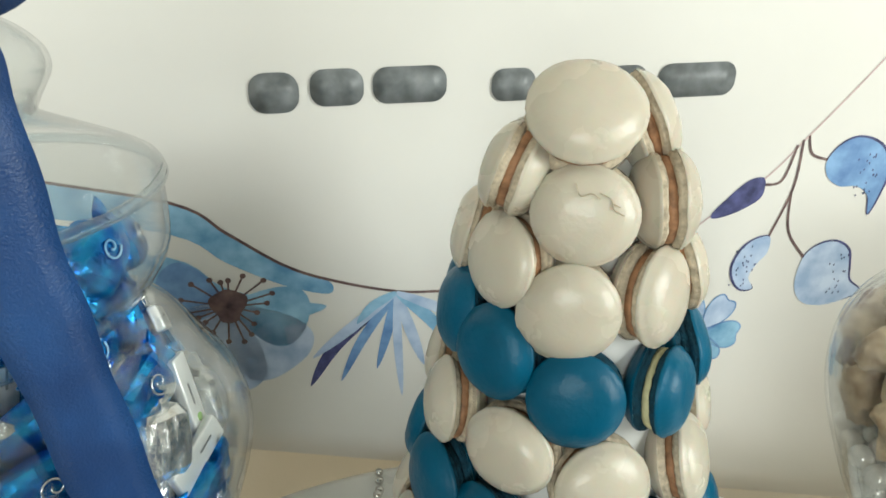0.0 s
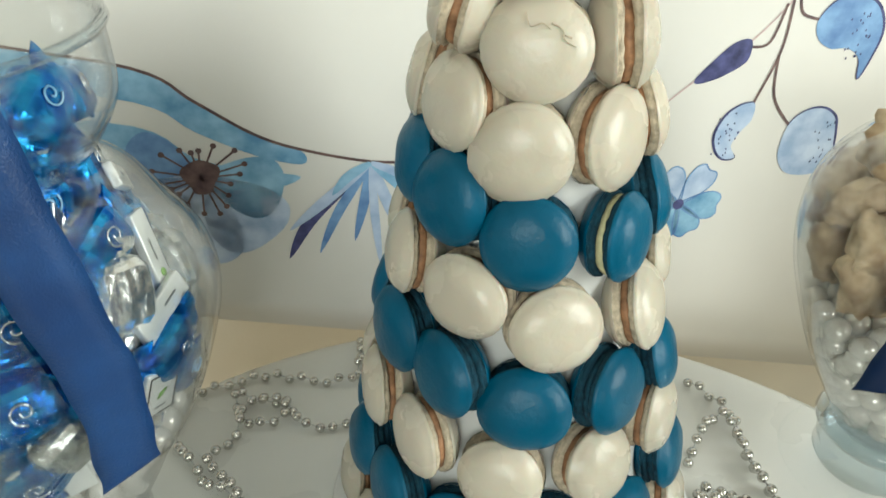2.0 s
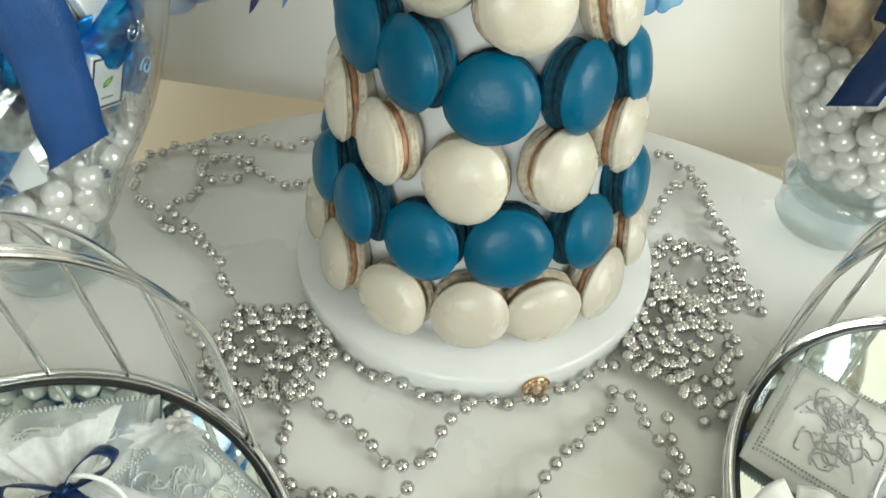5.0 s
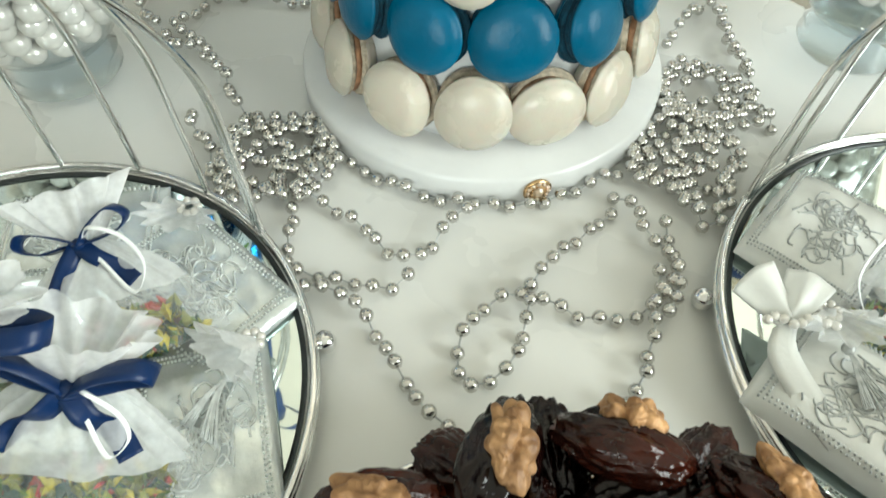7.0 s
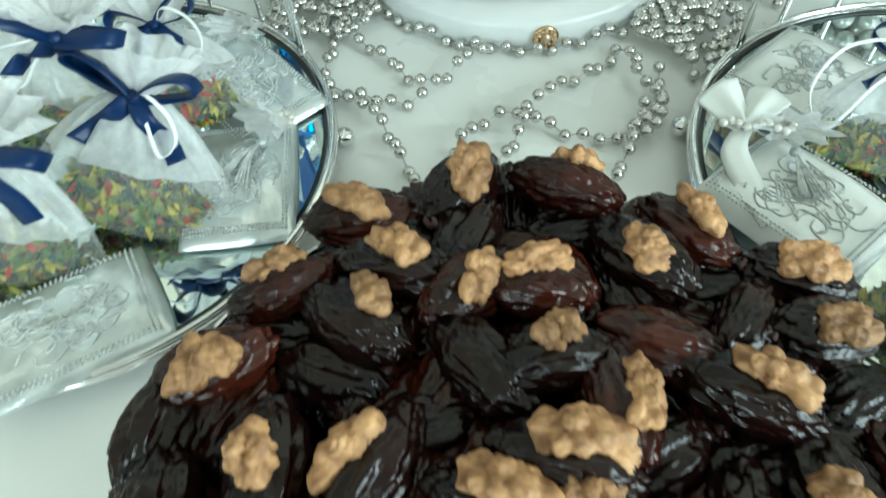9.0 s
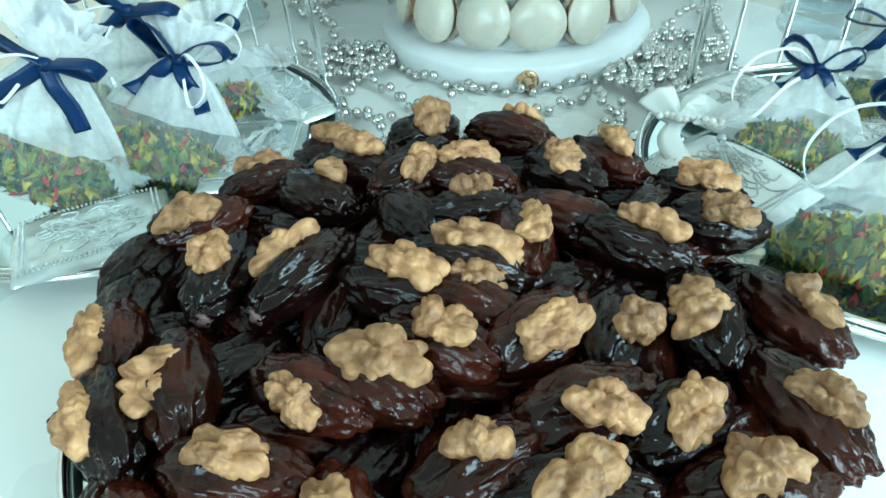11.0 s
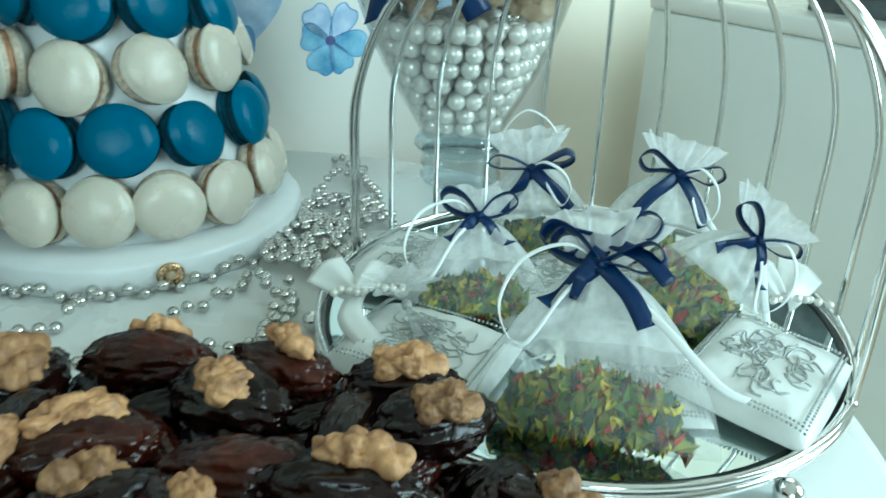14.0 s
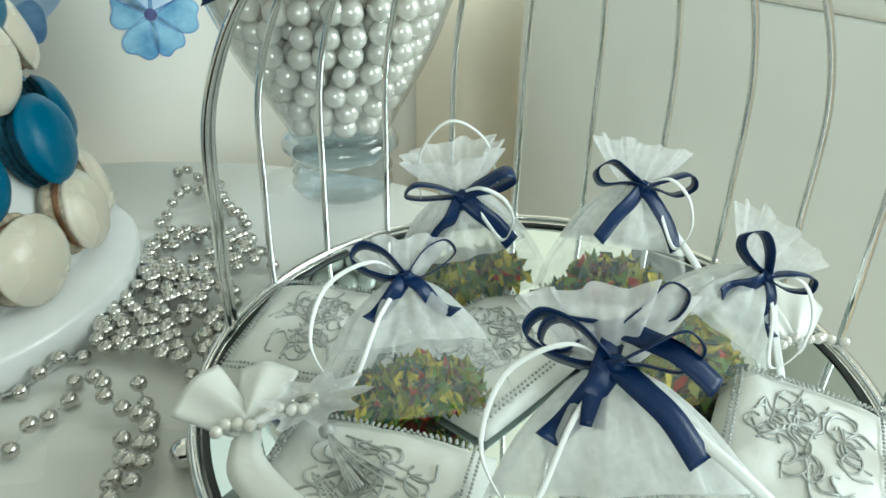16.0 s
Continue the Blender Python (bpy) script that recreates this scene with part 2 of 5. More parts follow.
def tube(points, r, seg=8, bm=None, closed=False, taper=None):
    bm = bm or bmesh.new()
    rings, up = [], Vector((0.13, 0.21, 0.97))
    n = len(points)
    for i, p in enumerate(points):
        q, s = points[(i + 1) % n if closed else min(i + 1, n - 1)], points[i - 1 if (i or closed) else 0]
        d = (Vector(q) - Vector(s)).normalized()
        x = d.cross(up)
        if x.length < 1e-4:
            x = d.cross(Vector((1, 0, 0)))
        x.normalize()
        y = d.cross(x)
        up = -y if y.dot(up) < 0 else y
        x = d.cross(up).normalized()
        rr = r * (taper(i / max(n - 1, 1)) if taper else 1)
        rings.append([bm.verts.new(Vector(p) + rr * (math.cos(2 * math.pi * k / seg) * x + math.sin(2 * math.pi * k / seg) * up)) for k in range(seg)])
    for i in range(n if closed else n - 1):
        a, b = rings[i], rings[(i + 1) % n]
        for k in range(seg):
            bm.faces.new((a[k], a[(k + 1) % seg], b[(k + 1) % seg], b[k]))
    if not closed:
        bm.faces.new(rings[0][::-1])
        bm.faces.new(rings[-1])
    return bm


def strip(points, sides, thick=0.0006, bm=None):
    """A ribbon along points; sides gives half-width vectors."""
    bm = bm or bmesh.new()
    rows = []
    n = len(points)
    for i, (p, s) in enumerate(zip(points, sides)):
        d = (Vector(points[min(i + 1, n - 1)]) - Vector(points[max(i - 1, 0)])).normalized()
        nn = d.cross(Vector(s)).normalized() * thick / 2
        p, s = Vector(p), Vector(s)
        rows.append([bm.verts.new(v) for v in (p - s + nn, p - s * 0.33 + nn * 1.6, p + s * 0.33 + nn * 1.6, p + s + nn, p + s - nn, p - s - nn)])
    for a, b in zip(rows, rows[1:]):
        for k in range(6):
            bm.faces.new((a[k], a[(k + 1) % 6], b[(k + 1) % 6], b[k]))
    bm.faces.new(rows[0][::-1])
    bm.faces.new(rows[-1])
    return bm


def slab(w, d, h, bevel=0.002, seg=2, m=None):
    bm = bmesh.new()
    bmesh.ops.create_cube(bm, size=1, matrix=Matrix.Diagonal((w, d, h, 1)))
    if bevel:
        bmesh.ops.bevel(bm, geom=bm.edges[:], offset=bevel, segments=seg, affect="EDGES", profile=0.5)
    if m is not None:
        bm.transform(m)
    return bm


def ball(r, sub=2, bm=None, at=(0, 0, 0)):
    bm = bm or bmesh.new()
    bmesh.ops.create_icosphere(bm, subdivisions=sub, radius=r, matrix=Matrix.Translation(at))
    return bm


def lumpy(bm, amount, freq, seed=0):
    off = Vector((seed * 3.7, seed * 1.3, seed * 2.1))
    for v in bm.verts:
        d = v.co.normalized()
        v.co += d * amount * noise.noise(v.co * freq + off)
    return bm

# ---- the room ----
def wall(name, x0, y0, x1, y1, z0, z1, material, label, thick=0.06):
    d = Vector((x1 - x0, y1 - y0, 0))
    bm = slab(d.length, thick, z1 - z0, 0.003)
    o = part(name, bm, material, m=Matrix.Translation(((x0 + x1) / 2, (y0 + y1) / 2, (z0 + z1) / 2)) @ Matrix.Rotation(math.atan2(d.y, d.x), 4, "Z"), smooth=False)
    return tagged(o, label, "wall", kind="structure")


FLOOR_Z, CEIL_Z = -0.74, 1.75
tagged(part("floor", slab(5.2, 5.4, 0.06, 0), FLOOR, m=pose(0.2, -0.5, FLOOR_Z - 0.03), smooth=False), "beige polished floor under the round table", "floor", kind="structure")
tagged(part("ceiling", slab(5.2, 5.4, 0.06, 0), WALL_PAINT, m=pose(0.2, -0.5, CEIL_Z + 0.03), smooth=False), "plain white ceiling", "ceiling", kind="structure")
wall("wall_north", -2.4, 0.06, 2.8, 1.126, FLOOR_Z, CEIL_Z, PLASTER, "cream plaster wall behind the hanging banner")
wall("wall_west", -2.2, -3.1, -2.2, 0.5, FLOOR_Z, CEIL_Z, WALL_PAINT, "plain white side wall")
# east wall with a window opening
wall("wall_east", 1.9, -3.1, 1.9, -1.35, FLOOR_Z, CEIL_Z, WALL_PAINT, "white wall beside the window")
wall("wall_east_far", 1.9, -0.15, 1.9, 1.0, FLOOR_Z, CEIL_Z, WALL_PAINT, "white wall beside the window")
wall("wall_east_sill", 1.9, -1.35, 1.9, -0.15, FLOOR_Z, 0.12, WALL_PAINT, "white wall under the window sill")
wall("wall_east_lintel", 1.9, -1.35, 1.9, -0.15, 1.38, CEIL_Z, WALL_PAINT, "white wall over the window")
# unseen south wall; its wide opening is made up to hold the fill lamp
wall("wall_south", -2.2, -3.1, -1.35, -3.1, FLOOR_Z, CEIL_Z, WALL_PAINT, "unseen white wall beside the added fill-light opening")
wall("wall_south_far", 0.15, -3.1, 1.9, -3.1, FLOOR_Z, CEIL_Z, WALL_PAINT, "unseen white wall beside the added fill-light opening")
wall("wall_south_sill", -1.35, -3.1, 0.15, -3.1, FLOOR_Z, 0.3, WALL_PAINT, "unseen white wall under the added fill-light opening")
wall("wall_south_lintel", -1.35, -3.1, 0.15, -3.1, 1.5, CEIL_Z, WALL_PAINT, "unseen white wall over the added fill-light opening")

# ---- round table ----
TX, TY, TR = 0.046, 0.063, 0.371
table = thing("round_table", "round white lacquered table with a smooth glossy top", "table", pose(TX, TY, 0))
part("tabletop", lathe([(0, -0.024), (TR - 0.012, -0.024), (TR - 0.003, -0.021), (TR, -0.012), (TR - 0.003, -0.003), (TR - 0.01, 0), (0, 0)], 128), WHITE_TABLE, table)
part("pedestal", lathe([(0, -0.70), (0.04, -0.70), (0.035, -0.4), (0.04, -0.10), (0.09, -0.024), (0, -0.024)], 40), WHITE_TABLE, table)
part("foot", lathe([(0, FLOOR_Z), (0.22, FLOOR_Z), (0.22, FLOOR_Z + 0.015), (0.05, FLOOR_Z + 0.04), (0, FLOOR_Z + 0.04)], 48), WHITE_TABLE, table)

# ---- low white cabinet beside the table ----
cab_dir = math.atan2(-0.44, 0.05)
cabinet = thing("low_cabinet", "low white satin cabinet standing beside the round table", "cabinet", Matrix.Translation((0.613, 0.22, 0)) @ Matrix.Rotation(cab_dir, 4, "Z"))
part("body", slab(0.50, 0.44, 0.851, 0.004, m=Matrix.Translation((-0.04, 0.22, -0.3145))), CABINET, cabinet)
part("top", slab(0.504, 0.444, 0.018, 0.004, m=Matrix.Translation((-0.04, 0.22, 0.120))), WHITE_TABLE, cabinet)
cushion = bmesh.new()
bmesh.ops.create_cube(cushion, size=1, matrix=Matrix.Diagonal((0.20, 0.16, 0.08, 1)))
bmesh.ops.bevel(cushion, geom=cushion.edges[:], offset=0.025, segments=4, affect="EDGES")
tagged(part("folded_cloth", cushion, GREY_CLOTH, m=cabinet.matrix_basis @ pose(-0.03, 0.092, 0.169)), "grey folded cloth lying on the low cabinet", "cloth")

# ---- hanging banner with its floral print ----
BA = math.atan(0.205)
BM = Matrix.Translation((0, 0.443, 0)) @ Matrix.Rotation(BA, 4, "Z") @ Matrix.Rotation(radians(90), 4, "X")
CB = 1 / math.cos(BA)


def bp(x, z):
    """Banner place from the room's x and height."""
    return Vector(((1.0218 * x + 0.0238 * z - 0.0025) * CB, 0.0091 + 0.0014 * x + 0.9926 * z, 0))


def sheet(loop, lift, thick=0.0003):
    bm = bmesh.new()
    lift *= 0.2
    vs = [bm.verts.new((p.x, p.y, lift)) for p in loop]
    bm.faces.new(vs)
    bmesh.ops.triangulate(bm, faces=bm.faces[:])
    return bm


def line(points, w, lift, taper=None):
    bm = bmesh.new()
    lift *= 0.2
    rows, n = [], len(points)
    for i, p in enumerate(points):
        d = points[min(i + 1, n - 1)] - points[max(i - 1, 0)]
        s = Vector((-d.y, d.x, 0)).normalized() * w / 2 * (taper(i / (n - 1)) if taper else 1)
        rows.append((bm.verts.new((p.x + s.x, p.y + s.y, lift)), bm.verts.new((p.x - s.x, p.y - s.y, lift))))
    for a, b in zip(rows, rows[1:]):
        bm.faces.new((a[0], a[1], b[1], b[0]))
    return bm


banner = thing("banner", "white vinyl banner printed with blue watercolour flowers, hanging behind the table", "banner", BM)
bx0, bx1, bz0, bz1 = -0.75, 0.47, -0.008, 0.62
bbm = bmesh.new()
NX, NZ = 60, 24


def hem(x):
    return -0.008 - 0.28 * (x + 0.051)


grid = []
for i in range(NX + 1):
    x = bx0 + (bx1 - bx0) * i / NX
    grid.append([bbm.verts.new((x * CB, hem(x) + (bz1 - hem(x)) * j / NZ, -0.0003)) for j in range(NZ + 1)])
for i in range(NX):
    for j in range(NZ):
        bbm.faces.new((grid[i][j], grid[i + 1][j], grid[i + 1][j + 1], grid[i][j + 1]))
ext = bmesh.ops.extrude_face_region(bbm, geom=bbm.faces[:])
bmesh.ops.translate(bbm, verts=[v for v in ext["geom"] if isinstance(v, bmesh.types.BMVert)], vec=(0, 0, -0.002))
part("vinyl_sheet", bbm, VINYL, banner)


def ink(name, bm, m, label=""):
    return part(name, bm, m, banner, label)


def petal(c, tip, width, lift, m, name="petal", edge=True, notch=0.0):
    c, tip = Vector(c), Vector(tip)
    d = tip - c
    s = Vector((-d.y, d.x, 0)).normalized() * width / 2
    f = [(0, 0), (0.25, 0.55), (0.55, 0.95), (0.8, 1.0), (0.96, 0.62), (1.0 - notch, 0.0), (0.96, -0.62), (0.8, -1.0), (0.55, -0.95), (0.25, -0.55)]
    loop = spline([c + d * a + s * b for a, b in f], 4, closed=True)
    ink(name, sheet(loop, lift), m)
    if edge:
        ink("petal_edge", line(loop + [loop[0]], 0.0013, lift + 0.0004), INK_BLUE)


# swags at the left: two bands and a large anemone
ink("swag", sheet(spline([bp(-0.40, 0.315), bp(-0.30, 0.262), bp(-0.187, 0.229), bp(-0.153, 0.203), bp(-0.119, 0.176), bp(-0.089, 0.161), bp(-0.089, 0.150), bp(-0.119, 0.160), bp(-0.156, 0.182), bp(-0.190, 0.207), bp(-0.30, 0.235), bp(-0.40, 0.27)], 5, True), 0.0006), INK_SKY)
ink("swag_edge", line(spline([bp(-0.40, 0.316), bp(-0.30, 0.263), bp(-0.187, 0.230), bp(-0.153, 0.204), bp(-0.119, 0.177), bp(-0.089, 0.162), bp(-0.041, 0.147), bp(0.0, 0.143), bp(0.06, 0.138)], 6), 0.0022, 0.0012), INK_BROWN)
ink("swag", sheet(spline([bp(-0.40, 0.24), bp(-0.30, 0.212), bp(-0.193, 0.190), bp(-0.160, 0.163), bp(-0.125, 0.149), bp(-0.091, 0.140), bp(-0.115, 0.131), bp(-0.150, 0.132), bp(-0.185, 0.145), bp(-0.23, 0.160), bp(-0.31, 0.18), bp(-0.40, 0.20)], 5, True), 0.0006), INK_SKY)
for tipx, tipz, wd, mm in ((-0.105, 0.128, 0.05, INK_SKY), (-0.118, 0.088, 0.062, INK_PALE), (-0.165, 0.072, 0.055, INK_PALE), (-0.215, 0.10, 0.06, INK_PALE), (-0.205, 0.165, 0.05, INK_BLUE)):
    petal(bp(-0.158, 0.148), bp(tipx, tipz), wd, 0.0012, mm, edge=False)
ink("flower_heart", sheet(spline([bp(-0.158 + 0.012 * math.cos(a) * (1 + 0.25 * math.sin(3 * a)), 0.147 + 0.014 * math.sin(a)) for a in [k * math.pi / 6 for k in range(12)]], 3, True), 0.0018), INK_BROWN)
for k in range(18):
    a = 2 * math.pi * k / 18 + 0.1 * math.sin(k * 5)
    r = 0.026 + 0.006 * math.sin(k * 7.3)
    e = bp(-0.158 + r * math.cos(a), 0.147 + r * math.sin(a))
    ink("stamen", line([bp(-0.158, 0.147), e], 0.0014, 0.0022), INK_BROWN)
    ink("stamen_tip", sheet([e + Vector((0.0022 * math.cos(b), 0.0022 * math.sin(b), 0)) for b in [j * math.pi / 4 for j in range(8)]], 0.0024), INK_BROWN)
# hanging frond
for k, (tx, tz, mx, mz, wd, mm) in enumerate(((-0.106, 0.069, -0.085, 0.105, 0.010, INK_DARK), (-0.083, 0.071, -0.066, 0.108, 0.008, INK_BLUE), (-0.056, 0.079, -0.047, 0.115, 0.008, INK_BLUE), (-0.037, 0.050, -0.040, 0.10, 0.007, INK_PALE),
                                              (-0.103, 0.095, -0.075, 0.118, 0.009, INK_PALE), (-0.02, 0.078, -0.03, 0.11, 0.009, INK_PALE), (0.004, 0.088, -0.016, 0.12, 0.010, INK_SKY), (0.03, 0.105, -0.004, 0.126, 0.009, INK_PALE), (-0.07, 0.122, -0.058, 0.136, 0.008, INK_SKY))):
    ink("frond_leaf", line(spline([bp(-0.041, 0.146), bp(mx, mz), bp(tx, tz)], 8), wd, 0.0008 + 0.00012 * k, lambda u: max(0.06, math.sin(math.pi * (0.08 + 0.92 * u)) ** 0.8)), mm)
# twig with drop-shaped leaves
ink("twig", line(spline([bp(0.36, 0.375), bp(0.311, 0.306), bp(0.265, 0.249), bp(0.237, 0.217), bp(0.199, 0.189), bp(0.147, 0.149), bp(0.08, 0.12)], 6), 0.0014, 0.0006), INK_PINK)
for pts in (((0.266, 0.250), (0.272, 0.235), (0.288, 0.229)), ((0.262, 0.247), (0.263, 0.208), (0.252, 0.167)), ((0.258, 0.243), (0.252, 0.215), (0.238, 0.212)), ((0.262, 0.205), (0.268, 0.17), (0.288, 0.144)), ((0.34, 0.345), (0.345, 0.31), (0.36, 0.29))):
    ink("stem", line(spline([bp(*q) for q in pts], 6), 0.0022, 0.001), INK_BROWN)
for loop, mm in (((( 0.286, 0.229), (0.296, 0.243), (0.312, 0.247), (0.332, 0.238), (0.343, 0.218), (0.341, 0.196), (0.335, 0.179), (0.330, 0.196), (0.318, 0.205), (0.303, 0.206), (0.290, 0.215)), INK_BLUE),
                 (((0.287, 0.143), (0.298, 0.155), (0.314, 0.157), (0.328, 0.148), (0.333, 0.133), (0.337, 0.118), (0.350, 0.106), (0.335, 0.098), (0.315, 0.095), (0.297, 0.100), (0.286, 0.117)), INK_PALE),
                 (((0.253, 0.166), (0.242, 0.166), (0.231, 0.158), (0.225, 0.142), (0.229, 0.127), (0.238, 0.118), (0.248, 0.119), (0.242, 0.130), (0.247, 0.142), (0.254, 0.152)), INK_PALE),
                 (((0.237, 0.217), (0.225, 0.216), (0.211, 0.203), (0.199, 0.188), (0.214, 0.189), (0.229, 0.195), (0.238, 0.203)), INK_DARK),
                 (((0.36, 0.29), (0.375, 0.30), (0.39, 0.29), (0.392, 0.26), (0.38, 0.235), (0.37, 0.26)), INK_BLUE)):
    pts = spline([bp(*q) for q in loop], 5, True)
    ink("drop_leaf", sheet(pts, 0.0012), mm)
    ink("leaf_edge", line(pts[:len(pts) * 2 // 3], 0.0022, 0.0017, lambda u: 0.25 + 0.75 * math.sin(math.pi * u)), INK_DARK)
rnd = random.Random(3)
for cx, cz in ((0.325, 0.216), (0.324, 0.125), (0.238, 0.142)):
    for k in range(22):
        p = bp(cx + rnd.uniform(-0.012, 0.008), cz + rnd.uniform(-0.020, 0.018))
        ink("leaf_speck", sheet([p + Vector((0.0007 * math.cos(b), 0.0011 * math.sin(b), 0)) for b in [j * math.pi / 3 for j in range(6)]], 0.0019), INK_DARK)
# small five-petalled flower and larger petals behind the tower
FLX, FLZ = 0.208, 0.079
for dx, dz, wd in ((-0.029, 0.007, 0.026), (-0.018, 0.034, 0.028), (0.023, 0.033, 0.024), (0.038, -0.006, 0.026), (0.016, -0.032, 0.024), (-0.015, -0.032, 0.028)):
    petal(bp(FLX, FLZ), bp(FLX + dx, FLZ + dz), wd, 0.0012, INK_SKY if dz < 0.028 else INK_PALE, notch=0.08)
ink("flower_heart", sheet([bp(FLX + 0.005 * math.cos(b), FLZ + 0.005 * math.sin(b)) for b in [j * math.pi / 5 for j in range(10)]], 0.0022), INK_DARK)
for tipx, tipz, wd, mm in ((0.150, 0.098, 0.075, INK_PALE), (0.07, 0.14, 0.06, INK_PALE), (0.10, 0.19, 0.06, INK_SKY)):
    petal(bp(0.10, 0.145), bp(tipx, tipz), wd, 0.0012, mm, edge=False)
petal(bp(0.108, 0.085), bp(0.136, 0.082), 0.03, 0.0016, INK_BLUE, edge=False)
# the lettered name, as plain embossed bars
for x0, z0, x1, z1, w in ((-0.131, 0.300, -0.100, 0.300, 0.026), (-0.094, 0.302, -0.060, 0.302, 0.024), (-0.055, 0.302, -0.007, 0.302, 0.024), (0.022, 0.299, 0.052, 0.299, 0.022), (0.058, 0.298, 0.13, 0.298, 0.022), (0.138, 0.297, 0.196, 0.297, 0.024)):
    rr = w * 0.4
    loop = [bp(px, pz) + Vector((rr * math.cos(q), rr * math.sin(q), 0)) for px, pz, q0 in ((x1 - rr, z0 + w / 2 - rr, 0), (x0 + rr, z0 + w / 2 - rr, 90), (x0 + rr, z0 - w / 2 + rr, 180), (x1 - rr, z0 - w / 2 + rr, 270)) for q in [radians(q0 + 15 * k) for k in range(7)]]
    bar = sheet(loop, 0.0008)
    ext = bmesh.ops.extrude_face_region(bar, geom=bar.faces[:])
    bmesh.ops.translate(bar, verts=[v for v in ext["geom"] if isinstance(v, bmesh.types.BMVert)], vec=(0, 0, 0.0008))
    ink("letter_bar", bar, INK_GREY)

# ---- macaron tower ----
CX, CY = 0.055, 0.2555


def cone_r(z):
    return max(0.010, 0.090 - 0.209 * z)


tower = thing("macaron_tower", "tall macaron tower in ivory and teal on a white round base", "dessert tower", pose(CX, CY, 0))
part("base", lathe([(0, 0), (0.1085, 0), (0.110, 0.003), (0.110, 0.017), (0.108, 0.020), (0, 0.020)], 96), SATIN, tower, "white satin-wrapped round base", pose(0, -0.005, 0))
part("cone", lathe([(0, 0.0203), (0.086, 0.0203), (0.085, 0.024)] + [(cone_r(z), z) for z in (0.06, 0.1, 0.15, 0.2, 0.25, 0.3)] + [(0.022, 0.316), (0.016, 0.325), (0.008, 0.330), (0, 0.331)], 64), SATIN, tower, "pearly white foam cone")


def shell_mesh(name, m1, m2, seed, flip=False):
    """A macaron half: smooth dome and a ruffled foot."""
    r = 0.0204
    prof = [(0, 0.0098)] + [(r * s, 0.0098 * (1 - s ** 2.7) ** 0.55 if s < 1 else 0) for s in (0.2, 0.4, 0.58, 0.72, 0.83, 0.91, 0.965)] + [(r, 0.0022), (r * 1.0, 0.0010)]
    bm = lathe(prof, 28, wob=lambda a, rr, z: 0.025 * math.sin(2 * a + seed) + 0.012 * math.sin(3 * a + seed * 2.3))
    foot = [(r * 0.985, 0.0010), (r * 0.95, 0.0002), (r * 0.965, -0.0005), (r * 0.935, -0.0011), (r * 0.90, -0.0017), (r * 0.8, -0.0017), (0, -0.0017)]
    n0 = len(bm.faces)
    lathe(foot, 42, bm=bm, wob=lambda a, rr, z: 0.025 * math.sin(2 * a + seed) + 0.012 * math.sin(3 * a + seed * 2.3) + (0.035 * noise.noise(Vector((11 * math.cos(a), 11 * math.sin(a), z * 1400 + seed))) if rr > 0.01 else 0))
    bm.faces.ensure_lookup_table()
    for f in bm.faces[n0:]:
        f.material_index = 1
    for v in bm.verts:
        v.co.z += 0.0006 * noise.noise(v.co * 90 + Vector((seed, 0, 0)))
        if v.co.z < 0.0006:
            v.co.z += 0.0005 * noise.noise(v.co * 420 + Vector((0, seed, 0)))
    if flip:
        bm.transform(Matrix.Diagonal((1, 1, -1, 1)))
    return mesh_of(name, bm, m1, m2)


SHELLS = {}
for key, a, b in (("W", SHELL_WHITE, FOOT_WHITE), ("B", SHELL_BLUE, FOOT_BLUE)):
    SHELLS[key] = [(shell_mesh("macaron", a, b, s), shell_mesh("back_shell", a, b, s + 5, True)) for s in (1, 2, 3, 4)]
FILL = {k: mesh_of("filling", lathe([(0, -0.002), (0.0176, -0.0018), (0.0180, 0), (0.0176, 0.0018), (0, 0.002)], 28, wob=lambda a, r, z: 0.03 * noise.noise(Vector((6 * math.cos(a), 6 * math.sin(a), 3)))), c) for k, c in (("W", CREAM), ("B", FOOT_BLUE), ("P", CREAM_PALE))}
rnd = random.Random(11)


def macaron(colour, angle, z, lean=None, out=0.0, scale=1.0, thick=1.0, face=None):
    a = radians(angle)
    fa = a if face is None else radians(face)
    slope = math.degrees(math.atan(0.209)) if lean is None else lean
    r = cone_r(z) + 0.0072 + out
    m = Matrix.Translation((r * math.sin(a), -r * math.cos(a), z)) @ Matrix.Rotation(fa, 4, "Z") @ Matrix.Rotation(radians(90 - slope + rnd.uniform(-7, 7)), 4, "X") @ Matrix.Rotation(radians(rnd.uniform(-7, 7)), 4, "Y") @ Matrix.Rotation(rnd.uniform(0, 6.28), 4, "Z") @ Matrix.Diagonal((scale, scale, thick, 1))
    front, back = rnd.choice(SHELLS[colour])
    o = part("macaron", front, None, tower, "ivory macaron with caramel cream filling" if colour == "W" else "teal macaron with thin cream filling", m @ Matrix.Translation((0, 0, 0.0042)))
    part("filling", FILL["P" if colour == "B" and angle == 42 else colour], None, o, m=Matrix.Translation((0, 0, -0.0033)))
    part("back_shell", back, None, o, m=Matrix.Translation((0, 0, -0.0068)))
    return o


